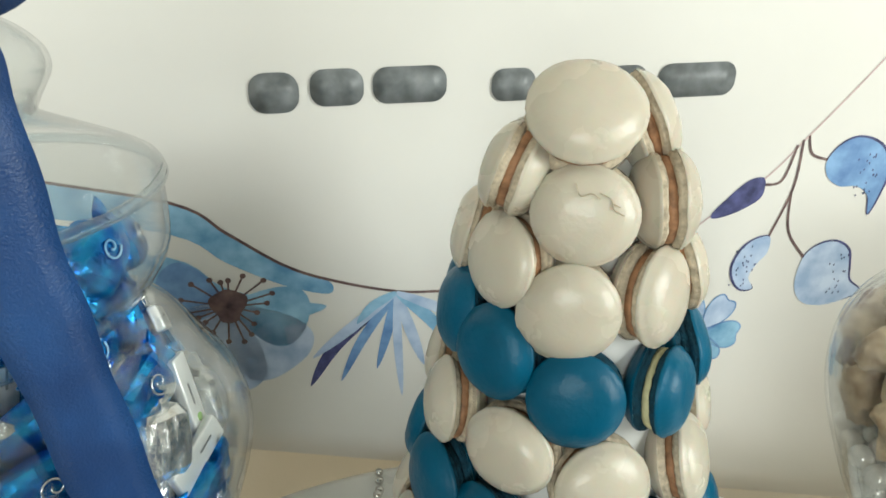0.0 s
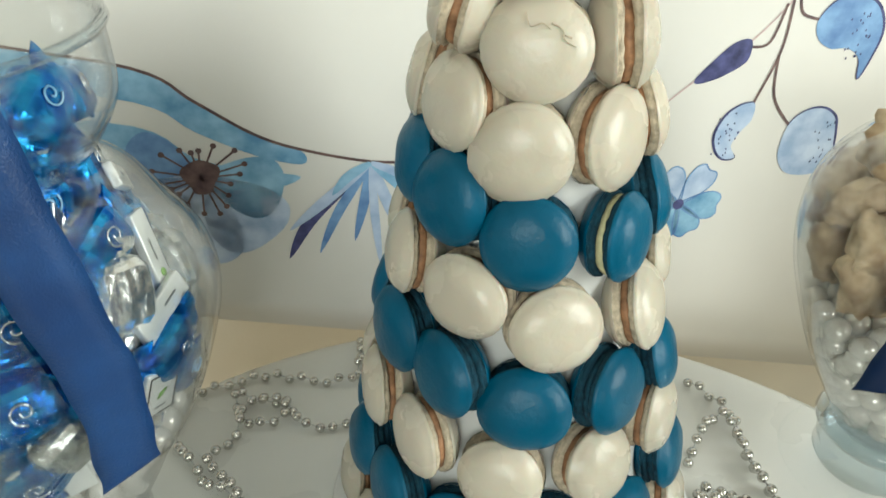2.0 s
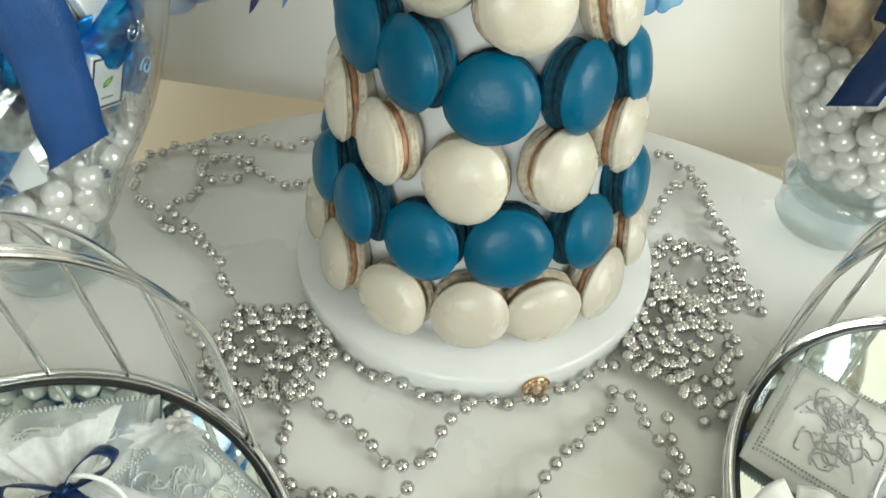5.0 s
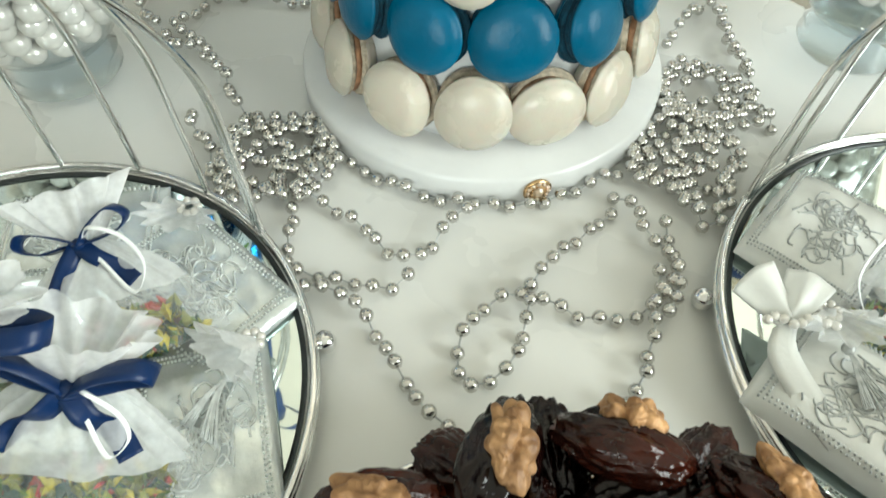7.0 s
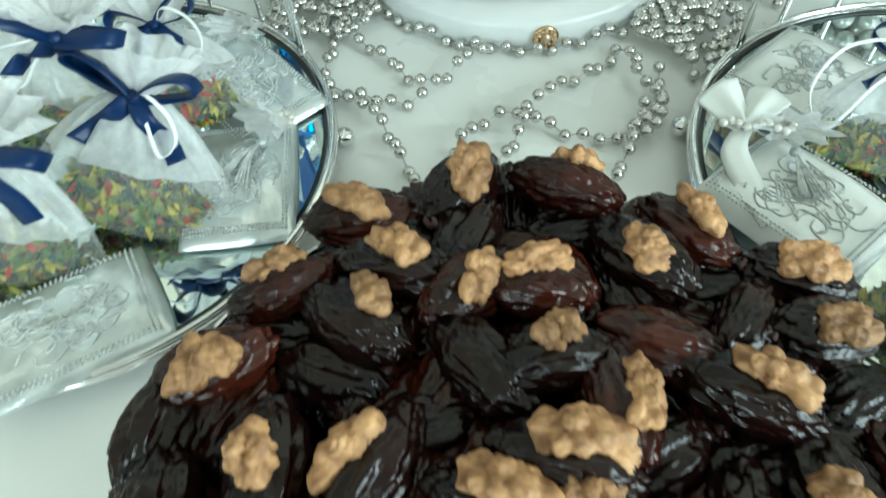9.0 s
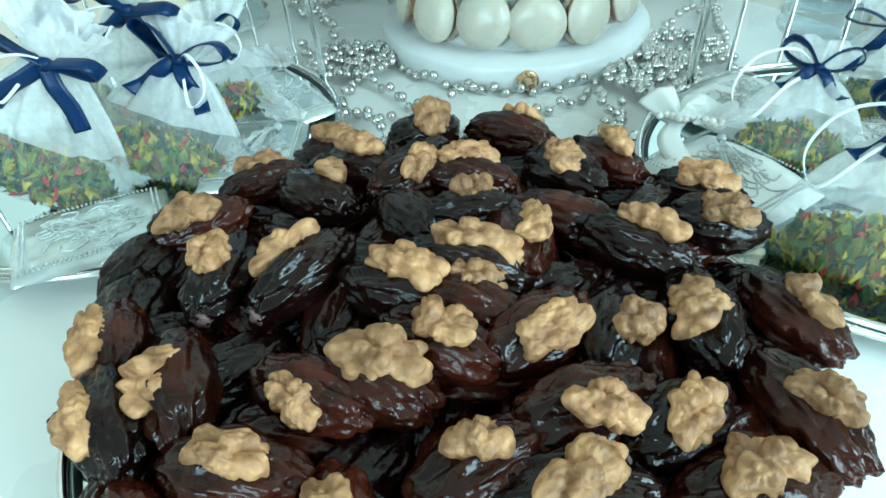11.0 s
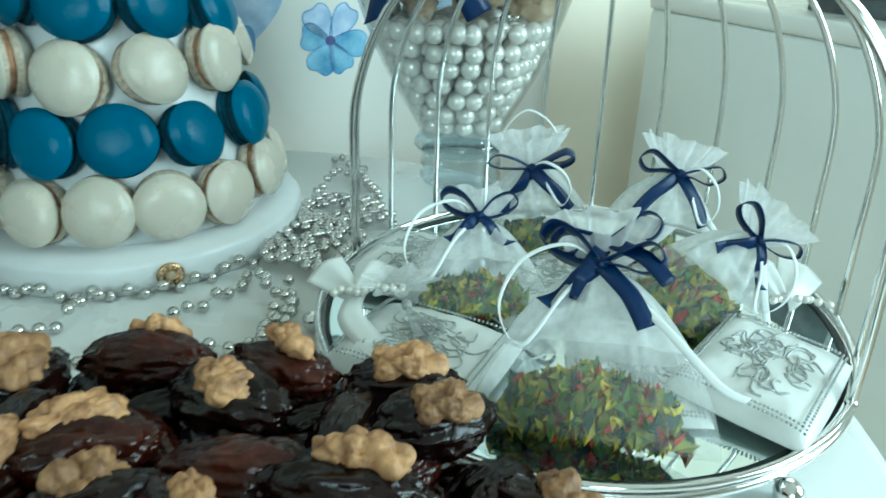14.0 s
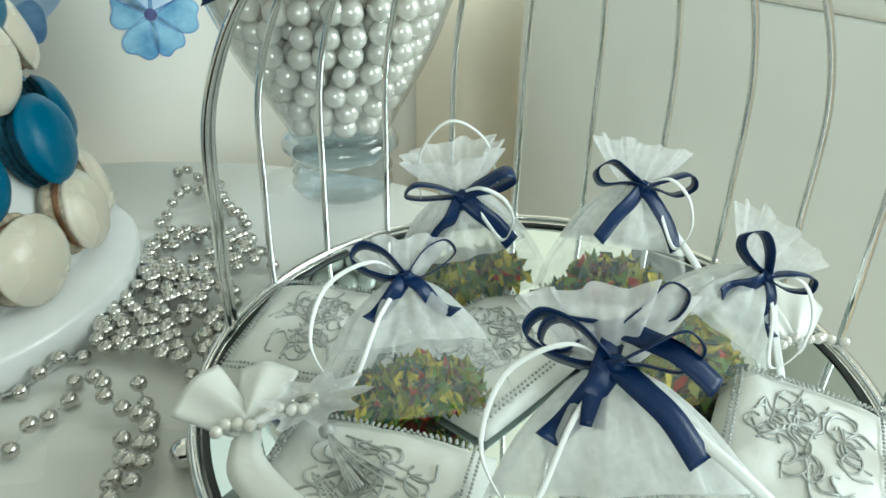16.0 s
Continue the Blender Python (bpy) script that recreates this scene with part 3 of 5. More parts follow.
TOWER_ROWS = (("W", ((-84, 0.043), (-57, 0.043, -70), (-30, 0.042), (-4, 0.044), (20, 0.043), (44, 0.042, 55), (72, 0.045)), 26), ("B", ((-76, 0.082), (-50, 0.084, -62), (-22, 0.082), (7, 0.083), (36, 0.081, 50), (72, 0.082)), 30),
              ("W", ((-72, 0.126), (-41, 0.125, -58), (-9, 0.118), (25, 0.120, 36), (61, 0.121)), 34), ("B", ((-64, 0.169), (-33, 0.165, -46), (-2, 0.156), (33, 0.156, 42), (72, 0.148)), 36), ("W", ((-69, 0.207, -82), (-29, 0.205), (8, 0.194), (54, 0.188, 64), (86, 0.197)), 40),
              ("B", ((-78, 0.249), (-43, 0.244), (-4, 0.232), (42, 0.227, 50), (80, 0.231, 95)), 44), ("W", ((-48, 0.281, -64), (-10, 0.267), (38, 0.269, 48), (78, 0.270, 95)), 50))
for colour, front, step in TOWER_ROWS:
    gap = 360 - (front[-1][0] - front[0][0])
    n = max(1, round(gap / step) - 1)
    for a, z, *facing in front + tuple((front[-1][0] + gap * (k + 1) / (n + 1), front[0][1]) for k in range(n)):
        macaron(colour, a, z, scale=rnd.uniform(0.97, 1.04) * (0.975 if z > 0.19 else 1.0), face=facing[0] if facing else None)
for a, z, fa in ((-5, 0.304, None), (52, 0.305, 92), (-52, 0.317, -104), (105, 0.305, None), (165, 0.305, None), (-152, 0.305, None)):
    macaron("W", a, z, scale=0.90 if a == -52 else 0.97, face=fa, out=0.003 if fa else 0.0)
macaron("W", 82, 0.331, lean=22, out=-0.006, face=92)
macaron("W", -10, 0.337, lean=44, out=-0.003, scale=1.06, thick=1.15)
cracked = [o for o in tower.children if o.name.startswith("macaron") and abs(o.matrix_basis.translation.z - 0.304) < 0.008 and abs(o.matrix_basis.translation.x) < 0.016 and o.matrix_basis.translation.y < 0][0]
turn_back = cracked.matrix_basis.to_3x3().inverted()
for pts in (((-0.004, 0.013), (-0.002, 0.0085), (0.002, 0.0095), (0.005, 0.0075)), ((0.005, 0.0095), (0.009, 0.0075), (0.010, 0.004), (0.014, 0.0015)), ((0.010, 0.0055), (0.0125, 0.0045))):
    line3 = []
    for u, v in pts:
        q = turn_back @ Vector((u, 0, v))
        rr = min(0.98, math.hypot(q.x, q.y) / 0.0204)
        line3.append(Vector((q.x, q.y, 0.0098 * (1 - rr ** 2.7) ** 0.55 + 0.0002)))
    part("crack", tube(spline(line3, 4), 0.00022, 5), FOOT_WHITE, cracked, "hairline crack in the shell")
brooch = thing("brooch", "round gold brooch set with champagne crystals, on the tower's base", "brooch", pose(0.0845, 0.1437, 0.0105, 90, 0, 15.5))
part("setting", lathe([(0, -0.001), (0.0075, -0.001), (0.008, 0.0005), (0.006, 0.0012), (0, 0.0012)], 24), GOLD, brooch)
part("centre_stone", lathe([(0, 0.0012), (0.0032, 0.0012), (0.0032, 0.0022), (0.002, 0.0034), (0, 0.0036)], 8), CRYSTAL, brooch, smooth=False)
stone = mesh_of("stone", lathe([(0, 0), (0.0013, 0), (0.0012, 0.0009), (0.0006, 0.0014), (0, 0.0015)], 7), CRYSTAL, smooth=False)
for k in range(12):
    part("stone", stone, None, brooch, m=pose(0.0058 * math.cos(k * math.pi / 6), 0.0058 * math.sin(k * math.pi / 6), 0.001))

# ---- mirror trays ----
def mirror_tray(label, x, y, r, feet, category="tray"):
    t = thing("mirror_tray", label, category, pose(x, y, 0))
    part("mirror_plate", lathe([(0, 0.0115), (r - 0.004, 0.0115), (r - 0.004, 0.0145), (0, 0.0145)], 96), MIRROR, t, "round mirror plate", smooth=False)
    part("seal", lathe([(r - 0.004, 0.0142), (r - 0.0056, 0.0149), (r - 0.0056, 0.0153), (r - 0.003, 0.0158)], 96), DARK_EDGE, t)
    for k, (z, rr) in enumerate(((0.0125, 0.0022), (0.0175, 0.0018))):
        part("rim", tube([(r * math.cos(a), r * math.sin(a), z) for a in [2 * math.pi * i / 96 for i in range(96)]], rr, 8, closed=True), CHROME, t, "polished chrome rim")
    for a in feet:
        a = radians(a)
        part("ball_foot", lathe([(0, 0)] + [(0.0058 * math.sin(q), 0.0058 - 0.0058 * math.cos(q)) for q in [math.pi * i / 10 for i in range(1, 10)]] + [(0, 0.0116)], 16), CHROME, t, m=pose((r + 0.0045) * math.cos(a), (r + 0.0045) * math.sin(a), 0))
    return t


def cage(t, r, a0, a1, n, hoop_h, top_h):
    """Half a wire cage: thin ribs from the rim that bend in to a crown over the tray."""
    for k in range(n):
        a = radians(a0 + (a1 - a0) * k / (n - 1))
        c, s = math.cos(a), math.sin(a)
        pts = spline([Vector((r * c, r * s, 0.016)), Vector((r * 0.99 * c, r * 0.99 * s, hoop_h * 0.35)), Vector((r * 0.95 * c, r * 0.95 * s, hoop_h * 0.68)), Vector((r * 0.74 * c, r * 0.74 * s, hoop_h * 0.97)), Vector((r * 0.35 * c, r * 0.35 * s, top_h * 0.97)), Vector((0.006 * c, 0.006 * s, top_h))], 8)
        part("wire_rib", tube(pts, 0.0016, 7), CHROME, t, "thin chrome wire rib")
    for a in (a0 + 2.2, a1 - 2.2):
        a = radians(a)
        c, s = math.cos(a), math.sin(a)
        pts = spline([Vector((r * c, r * s, 0.016)), Vector((r * 0.99 * c, r * 0.99 * s, hoop_h * 0.35)), Vector((r * 0.95 * c, r * 0.95 * s, hoop_h * 0.68)), Vector((r * 0.74 * c, r * 0.74 * s, hoop_h * 0.97)), Vector((r * 0.35 * c, r * 0.35 * s, top_h * 0.97)), Vector((0.006 * c, 0.006 * s, top_h))], 8)
        part("wire_rib", tube(pts, 0.0016, 7), CHROME, t, "thin chrome wire rib")
    for a in (a0, a1):
        a = radians(a)
        c, s = math.cos(a), math.sin(a)
        part("rib_foot", ball(0.0028, 2, at=(r * c, r * s, 0.017)), CHROME, t)
    part("crown", ball(0.007, 3, at=(0, 0, top_h + 0.004)), CHROME, t)


RTX, RTY, RTR = 0.299, 0.055, 0.1345
LTX, LTY, LTR = -0.150, 0.010, 0.1340
DTX, DTY, DTR = 0.084, -0.131, 0.1345
HX, HY = 0.096, -0.130
tray_r = mirror_tray("round mirror tray with chrome rim, ball feet and open wire cage", RTX, RTY, RTR, (169, 283, 45), "tray")
cage(tray_r, RTR, -53, 143, 13, 0.175, 0.208)
tray_l = mirror_tray("round mirror tray with chrome rim, ball feet and open wire cage", LTX, LTY, LTR, (17, 255, 135), "tray")
tray_d = mirror_tray("round mirror tray heaped with stuffed dates", DTX, DTY, DTR, (30, 150, 270), "tray")
cage(tray_l, LTR, 44, 221, 11, 0.175, 0.208)

# ---- stuffed dates ----
def date_mesh(seed, m):
    bm = ball(1, 5)
    for v in bm.verts:
        c = v.co.copy()
        w = 1 - 0.13 * c.x ** 2
        wr = 0.13 * noise.noise(Vector((c.x * 1.5, c.y * 4, c.z * 4)) + Vector((seed * 7, 0, 0))) - 0.06 * math.exp(-(noise.noise(Vector((c.x * 2.2, c.y * 6, c.z * 6)) + Vector((seed, 2, 5))) / 0.12) ** 2) + 0.05 * noise.noise(c * 4 + Vector((0, seed * 3, 0)))
        groove = 0.32 * math.exp(-(c.y / 0.16) ** 2) * max(0, c.z) * (1 - c.x ** 2)
        v.co = Vector((c.x * 0.0235, c.y * 0.0132 * w, c.z * 0.0115 * w)) * (1 + wr)
        v.co.z -= groove * 0.008
    return mesh_of("date", bm, m)


def walnut_mesh(seed):
    """A walnut half: many uneven lobes grown together, with sharp creases between and a groove along the back."""
    rn = random.Random(seed * 13 + 4)
    o = Vector((seed * 5.1, seed * 2.7, seed * 1.9))
    bend, wide = rn.uniform(-0.2, 0.2), rn.uniform(0.44, 0.60)
    lobes = []
    for k in range(38):
        a, up = rn.uniform(0, 6.283), rn.random() ** 1.4
        flat = math.sqrt(max(0.0, 1 - up * up))
        p = Vector((math.cos(a) * flat * rn.uniform(0.74, 0.98), math.sin(a) * flat * wide * rn.uniform(0.74, 1.0), 0.42 * up))
        if abs(p.y) > 0.07:
            lobes.append((p, rn.uniform(0.15, 0.33)))
    bm = ball(1, 5)
    for v in bm.verts:
        c = v.co.copy()
        far = 1 / math.sqrt((c.x / 0.93) ** 2 + (c.y / (wide * 0.90)) ** 2 + (c.z / 0.36) ** 2)
        for p, r in lobes:
            along = c.dot(p)
            inside = r * r - p.length_squared + along * along
            if inside > 0:
                far = max(far, along + math.sqrt(inside))
        q = c * far * (1 + 0.10 * noise.noise(c * 3.1 + o) - 0.15 * math.exp(-(noise.noise(c * 4.2 + o) / 0.10) ** 2))
        q.y += bend * q.x * q.x
        v.co = q * 0.0122
    bmesh.ops.smooth_vert(bm, verts=bm.verts[:], factor=0.4, use_axis_x=True, use_axis_y=True, use_axis_z=True)
    return mesh_of("walnut_half", bm, WALNUT)


DATES = [date_mesh(s, DATE if s % 2 else DATE_RED) for s in range(6)]
WALNUTS = [walnut_mesh(s) for s in range(9)]


CAP = mesh_of("stem_cap", lathe([(0, -0.001), (0.0030, -0.0008), (0.0034, 0.0004), (0.0018, 0.0009), (0.0010, 0.0018), (0, 0.0018)], 12), INK_BROWN)


def heap(x, y):
    r = math.hypot(x - HX, y - HY)
    return max(0.026, 0.080 - 0.019 * (r / 0.13) ** 1.5 - 0.9 * max(0.0, r - 0.138))


def stuffed_date(x, y, z, turn, tilt_axis, tilt, i, nut=True, roll=0.0, nut_turn=0.0, size=1.0):
    m = Matrix.Translation((x, y, z)) @ Matrix.Rotation(tilt, 4, tilt_axis) @ Matrix.Rotation(turn, 4, "Z") @ Matrix.Rotation(roll, 4, "X") @ Matrix.Scale(size, 4)
    t = thing("stuffed_date", "glossy dark date stuffed with a walnut half, in a heap" if nut else "glossy dark date lying in the heap", "date", m, "dates on the tray")
    part("date", DATES[i % 6], None, t)
    part("stem_cap", CAP, None, t, m=Matrix.Translation((-0.0222, 0, -0.001)) @ Matrix.Rotation(-1.57, 4, "Y"))
    if nut:
        part("walnut_half", WALNUTS[(i * 5 + 1) % 9], None, t, "light brown walnut half", Matrix.Translation((0.001, 0.001, 0.0092)) @ Matrix.Rotation(nut_turn, 4, "Z") @ Matrix.Rotation(nut_turn * 1.3, 4, "X") @ Matrix.Diagonal((1.05 + 0.2 * math.sin(i * 2.7), 1.0 + 0.15 * math.cos(i * 1.9), 1.0, 1)))


rnd = random.Random(5)
placed = []


def lay(x, y, turn, nut=True, drop=0.0, i=None):
    e = 0.004
    gx, gy = (heap(x + e, y) - heap(x - e, y)) / (2 * e), (heap(x, y + e) - heap(x, y - e)) / (2 * e)
    nrm = Vector((-gx, -gy, 1)).normalized()
    ax = Vector((0, 0, 1)).cross(nrm)
    ang = min(Vector((0, 0, 1)).angle(nrm), radians(62))
    p = Vector((x, y, heap(x, y))) - nrm * (0.010 + drop)
    stuffed_date(p.x, p.y, max(p.z, 0.0285), turn, ax if ax.length > 1e-6 else Vector((1, 0, 0)), ang, rnd.randrange(600) if i is None else i, nut, rnd.uniform(-0.8, 0.8), rnd.uniform(-0.6, 0.6), rnd.uniform(0.92, 1.08))
    placed.append((x, y))


FAR_DATES = [(0.057, -0.016, 69), (0.101, -0.01, -18), (0.132, -0.046, -40), (0.149, -0.027, -38), (0.039, -0.065, -11), (-0.003, -0.077, 30), (0.03, -0.09, -30), (0.069, -0.071, 46), (0.091, -0.068, -3), (0.102, -0.098, 16), (0.123, -0.11, -74), (0.166, -0.1, -18), (0.191, -0.042, -6), (0.197, -0.066, 17), (0.221, -0.116, -44), (0.189, -0.13, -67), (-0.019, -0.112, 30), (0.014, -0.146, 99), (0.047, -0.144, 67), (0.088, -0.149, -10), (0.107, -0.134, -9)]
NEAR_DATES = [(0.111, -0.15, -8), (0.107, -0.168, -17), (0.137, -0.156, 50), (0.09, -0.185, -22), (0.072, -0.194, -13), (0.026, -0.197, -58), (-0.009, -0.183, -58), (0.009, -0.211, -46), (0.155, -0.18, 32), (0.181, -0.176, 48), (0.128, -0.206, 44), (0.219, -0.158, -49), (0.06, -0.222, 0), (0.202, -0.192, 27), (0.154, -0.208, 16)]
for x, y, turn in FAR_DATES + NEAR_DATES:
    lay(x, y, radians(turn))
for ring_r, n in ((0.0, 1), (0.034, 6), (0.066, 11), (0.098, 16), (0.126, 22)):
    for k in range(n):
        a = 2 * math.pi * (k + 0.5 * (n % 2)) / n + rnd.uniform(-0.1, 0.1)
        x, y = HX + (ring_r + rnd.uniform(-0.005, 0.005)) * math.cos(a), HY + (ring_r + rnd.uniform(-0.005, 0.005)) * math.sin(a)
        if all(math.hypot(x - u, y - v) > 0.0248 for u, v in placed):
            lay(x, y, rnd.uniform(0, 3.14), nut=rnd.random() < 0.3, drop=0.005)
for ring_r, n in ((0.02, 4), (0.055, 9), (0.09, 14), (0.122, 19)):
    for k in range(n):
        a = 2 * math.pi * k / n + rnd.uniform(-0.1, 0.1)
        x, y = HX + ring_r * math.cos(a), HY + ring_r * math.sin(a)
        stuffed_date(x, y, heap(x, y) - 0.031, rnd.uniform(0, 3.14), Vector((1, 0, 0)), rnd.uniform(-0.3, 0.3), k, False)
        if ring_r > 0.03:
            x2, y2 = HX + (ring_r - 0.017) * math.cos(a + 0.2), HY + (ring_r - 0.017) * math.sin(a + 0.2)
            stuffed_date(x2, y2, heap(x2, y2) - 0.024, rnd.uniform(0, 3.14), Vector((1, 0, 0)), rnd.uniform(-0.3, 0.3), k + 3, False)
        if heap(x, y) > 0.060:
            stuffed_date(x, y, 0.0285, rnd.uniform(0, 3.14), Vector((1, 0, 0)), 0.0, k + 2, False)

# ---- bead garlands ----
BEAD = mesh_of("bead", ball(0.0036, 2), SILVER_BEAD)


def garland(strands, label, seed):
    g = thing("bead_garland", label, "bead garland", pose(0, 0, 0), "bead garlands on the table")
    rn = random.Random(seed)
    cells = {}
    for pts in strands:
        path = spline([(x, y, 0) for x, y in pts], 30)
        cord, run, last = [], 0.0, path[0]
        for p in path:
            run += (p - last).length
            last = p
            if run >= 0.0092 or not cord:
                run = 0.0
                x, y = p.x + rn.uniform(-0.0006, 0.0006), p.y + rn.uniform(-0.0006, 0.0006)
                key = (round(x / 0.006), round(y / 0.006))
                near = max([cells.get((key[0] + i, key[1] + j), -1) for i in (-1, 0, 1) for j in (-1, 0, 1)])
                z = 0.0036 if near < 0 or cord and near == cord[-1].z and len(cord) and cells.get(key) is None and near <= 0.0037 else min(near + 0.0040, 0.0092)
                cells[key] = z
                cord.append(Vector((x, y, z)))
                part("bead", BEAD, None, g, m=Matrix.Translation((x, y, z)))
        if len(cord) > 1:
            part("thread", tube(cord, 0.0005, 4), THREAD, g)
    return g


def tangle(corners, turns, seed):
    """A string wandering to and fro inside a patch, always bending smoothly."""
    rn = random.Random(seed)
    cx, cy = sum(p[0] for p in corners) / len(corners), sum(p[1] for p in corners) / len(corners)
    angles = sorted((math.atan2(y - cy, x - cx), math.hypot(x - cx, y - cy)) for x, y in corners)

    def reach(a):
        a = (a + math.pi) % (2 * math.pi) - math.pi
        ring = [(angles[-1][0] - 2 * math.pi, angles[-1][1])] + angles + [(angles[0][0] + 2 * math.pi, angles[0][1])]
        for (a0, r0), (a1, r1) in zip(ring, ring[1:]):
            if a0 <= a <= a1:
                return r0 + (r1 - r0) * (a - a0) / max(a1 - a0, 1e-6)
        return angles[0][1]

    x, y, d = cx, cy, rn.uniform(0, 6.28)
    bend, pts = rn.uniform(-0.7, 0.7), []
    for k in range(turns):
        pts.append((x, y))
        bend = max(-0.55, min(0.55, bend + rn.uniform(-0.3, 0.3)))
        d += bend
        nx, ny = x + 0.011 * math.cos(d), y + 0.011 * math.sin(d)
        if math.hypot(nx - cx, ny - cy) > 0.97 * reach(math.atan2(ny - cy, nx - cx)):
            home = math.atan2(cy - y, cx - x) + rn.uniform(-0.6, 0.6)
            turn = (home - d + math.pi) % (2 * math.pi) - math.pi
            d += max(-1.1, min(1.1, turn))
            nx, ny = x + 0.009 * math.cos(d), y + 0.009 * math.sin(d)
        x, y = nx, ny
    return pts


LEFT_PATCH = [(-0.089, 0.185), (-0.054, 0.202), (-0.017, 0.167), (-0.038, 0.137), (-0.081, 0.139)]
RIGHT_PATCH = [(0.190, 0.269), (0.163, 0.217), (0.139, 0.171), (0.154, 0.147), (0.179, 0.138), (0.202, 0.169), (0.226, 0.210), (0.209, 0.256)]
garland([[(-0.017, 0.165), (0.003, 0.150), (0.025, 0.142), (0.046, 0.138), (0.067, 0.137), (0.082, 0.138), (0.101, 0.146), (0.113, 0.153), (0.133, 0.164)],
         [(0.047, 0.131), (0.037, 0.122), (0.028, 0.104), (0.017, 0.099), (0.008, 0.102), (-0.007, 0.119), (-0.025, 0.131), (-0.042, 0.140)],
         [(-0.046, 0.131), (-0.043, 0.120), (-0.044, 0.108), (-0.040, 0.091), (-0.028, 0.087), (-0.014, 0.085), (-0.003, 0.082), (0.007, 0.081), (0.016, 0.085), (0.025, 0.092)],
         [(-0.031, 0.080), (-0.021, 0.079), (-0.010, 0.074), (-0.002, 0.067), (0.004, 0.057), (0.011, 0.048), (0.017, 0.039), (0.023, 0.030), (0.029, 0.020), (0.038, 0.014), (0.047, 0.010)]],
        "silver bead string winding over the white table beside the tower", 1)
garland([[(0.124, 0.134), (0.107, 0.117), (0.098, 0.110), (0.090, 0.101), (0.082, 0.091), (0.075, 0.080), (0.062, 0.077), (0.054, 0.069), (0.047, 0.059), (0.044, 0.050), (0.045, 0.039), (0.051, 0.031), (0.059, 0.034), (0.067, 0.042), (0.073, 0.052), (0.075, 0.064), (0.078, 0.074), (0.078, 0.085)],
         [(0.084, 0.076), (0.094, 0.072), (0.104, 0.068), (0.116, 0.068), (0.127, 0.070), (0.137, 0.076), (0.147, 0.087), (0.153, 0.102), (0.151, 0.124), (0.151, 0.133)],
         [(0.127, 0.146), (0.138, 0.137), (0.138, 0.124), (0.144, 0.115), (0.149, 0.106), (0.152, 0.093), (0.148, 0.079), (0.143, 0.070)],
         [(0.143, 0.095), (0.141, 0.083), (0.137, 0.073), (0.136, 0.061), (0.132, 0.051), (0.129, 0.039), (0.124, 0.032), (0.117, 0.022)]],
        "silver bead string looped over the white table beside the tower", 2)
garland([[(-0.057, 0.406), (-0.055, 0.383), (-0.057, 0.361), (-0.078, 0.358), (-0.114, 0.363), (-0.131, 0.363), (-0.155, 0.353), (-0.177, 0.341), (-0.180, 0.313), (-0.169, 0.291), (-0.153, 0.275), (-0.140, 0.260), (-0.124, 0.256), (-0.104, 0.233), (-0.096, 0.216), (-0.082, 0.198), (-0.072, 0.196), (-0.047, 0.196)],
         [(-0.057, 0.316), (-0.079, 0.313), (-0.092, 0.318), (-0.103, 0.334), (-0.125, 0.337), (-0.144, 0.344), (-0.133, 0.319), (-0.116, 0.316), (-0.101, 0.325), (-0.112, 0.337), (-0.132, 0.331), (-0.134, 0.305), (-0.142, 0.291), (-0.146, 0.280), (-0.136, 0.270), (-0.120, 0.256), (-0.111, 0.242), (-0.095, 0.226)],
         [(-0.116, 0.200), (-0.113, 0.188), (-0.099, 0.173), (-0.092, 0.149), (-0.083, 0.141), (-0.069, 0.140), (-0.057, 0.140)],
         tangle(LEFT_PATCH, 100, 5)],
        "tangled silver bead string lying in a heap on the white table", 3)
garland([[(0.200, 0.359), (0.213, 0.342), (0.221, 0.322), (0.219, 0.291), (0.224, 0.262), (0.222, 0.235), (0.227, 0.213), (0.227, 0.201)], [(0.178, 0.283), (0.194, 0.308), (0.211, 0.325), (0.217, 0.316), (0.219, 0.279), (0.224, 0.256)],
         tangle(RIGHT_PATCH, 105, 9), tangle([(0.133, 0.170), (0.150, 0.143), (0.184, 0.135), (0.206, 0.168), (0.165, 0.195)], 48, 19)],
        "tangled silver bead string lying in a heap on the white table", 4)

# ---- glass jar of wrapped chocolates ----
def glass_shell(outer, wall_t=0.0022, seg=64):
    inner = [(max(0.0, r - wall_t), z) for r, z in reversed(outer)]
    return lathe(outer + inner, seg)


JX, JY = -0.202, 0.235
jar = thing("apothecary_jar", "tall lidded glass jar filled with wrapped chocolates over white pearls", "glass jar", pose(JX, JY, 0))
bowl = spline([(0.034, 0.030, 0), (0.047, 0.046, 0), (0.062, 0.074, 0), (0.0825, 0.107, 0), (0.0955, 0.136, 0), (0.1055, 0.168, 0), (0.1035, 0.191, 0), (0.091, 0.213, 0), (0.0775, 0.234, 0), (0.0565, 0.2445, 0), (0.065, 0.2500, 0), (0.0805, 0.271, 0), (0.083, 0.290, 0), (0.083, 0.3035, 0)], 4)
part("bowl", glass_shell([(p.x, p.y) for p in bowl]), GLASS, jar, "clear rounded glass bowl")
part("stem", lathe([(0, 0.004), (0.030, 0.004), (0.034, 0.008), (0.029, 0.013), (0.034, 0.018), (0.029, 0.023), (0.033, 0.028), (0.030, 0.031), (0, 0.031)], 48), GLASS_SOLID, jar, "ringed glass stem")
part("foot", lathe([(0.070, 0.0004), (0.072, 0.0018), (0.070, 0.003), (0.03, 0.0042), (0, 0.0042)], 64), GLASS_FOOT, jar, "flat glass foot")
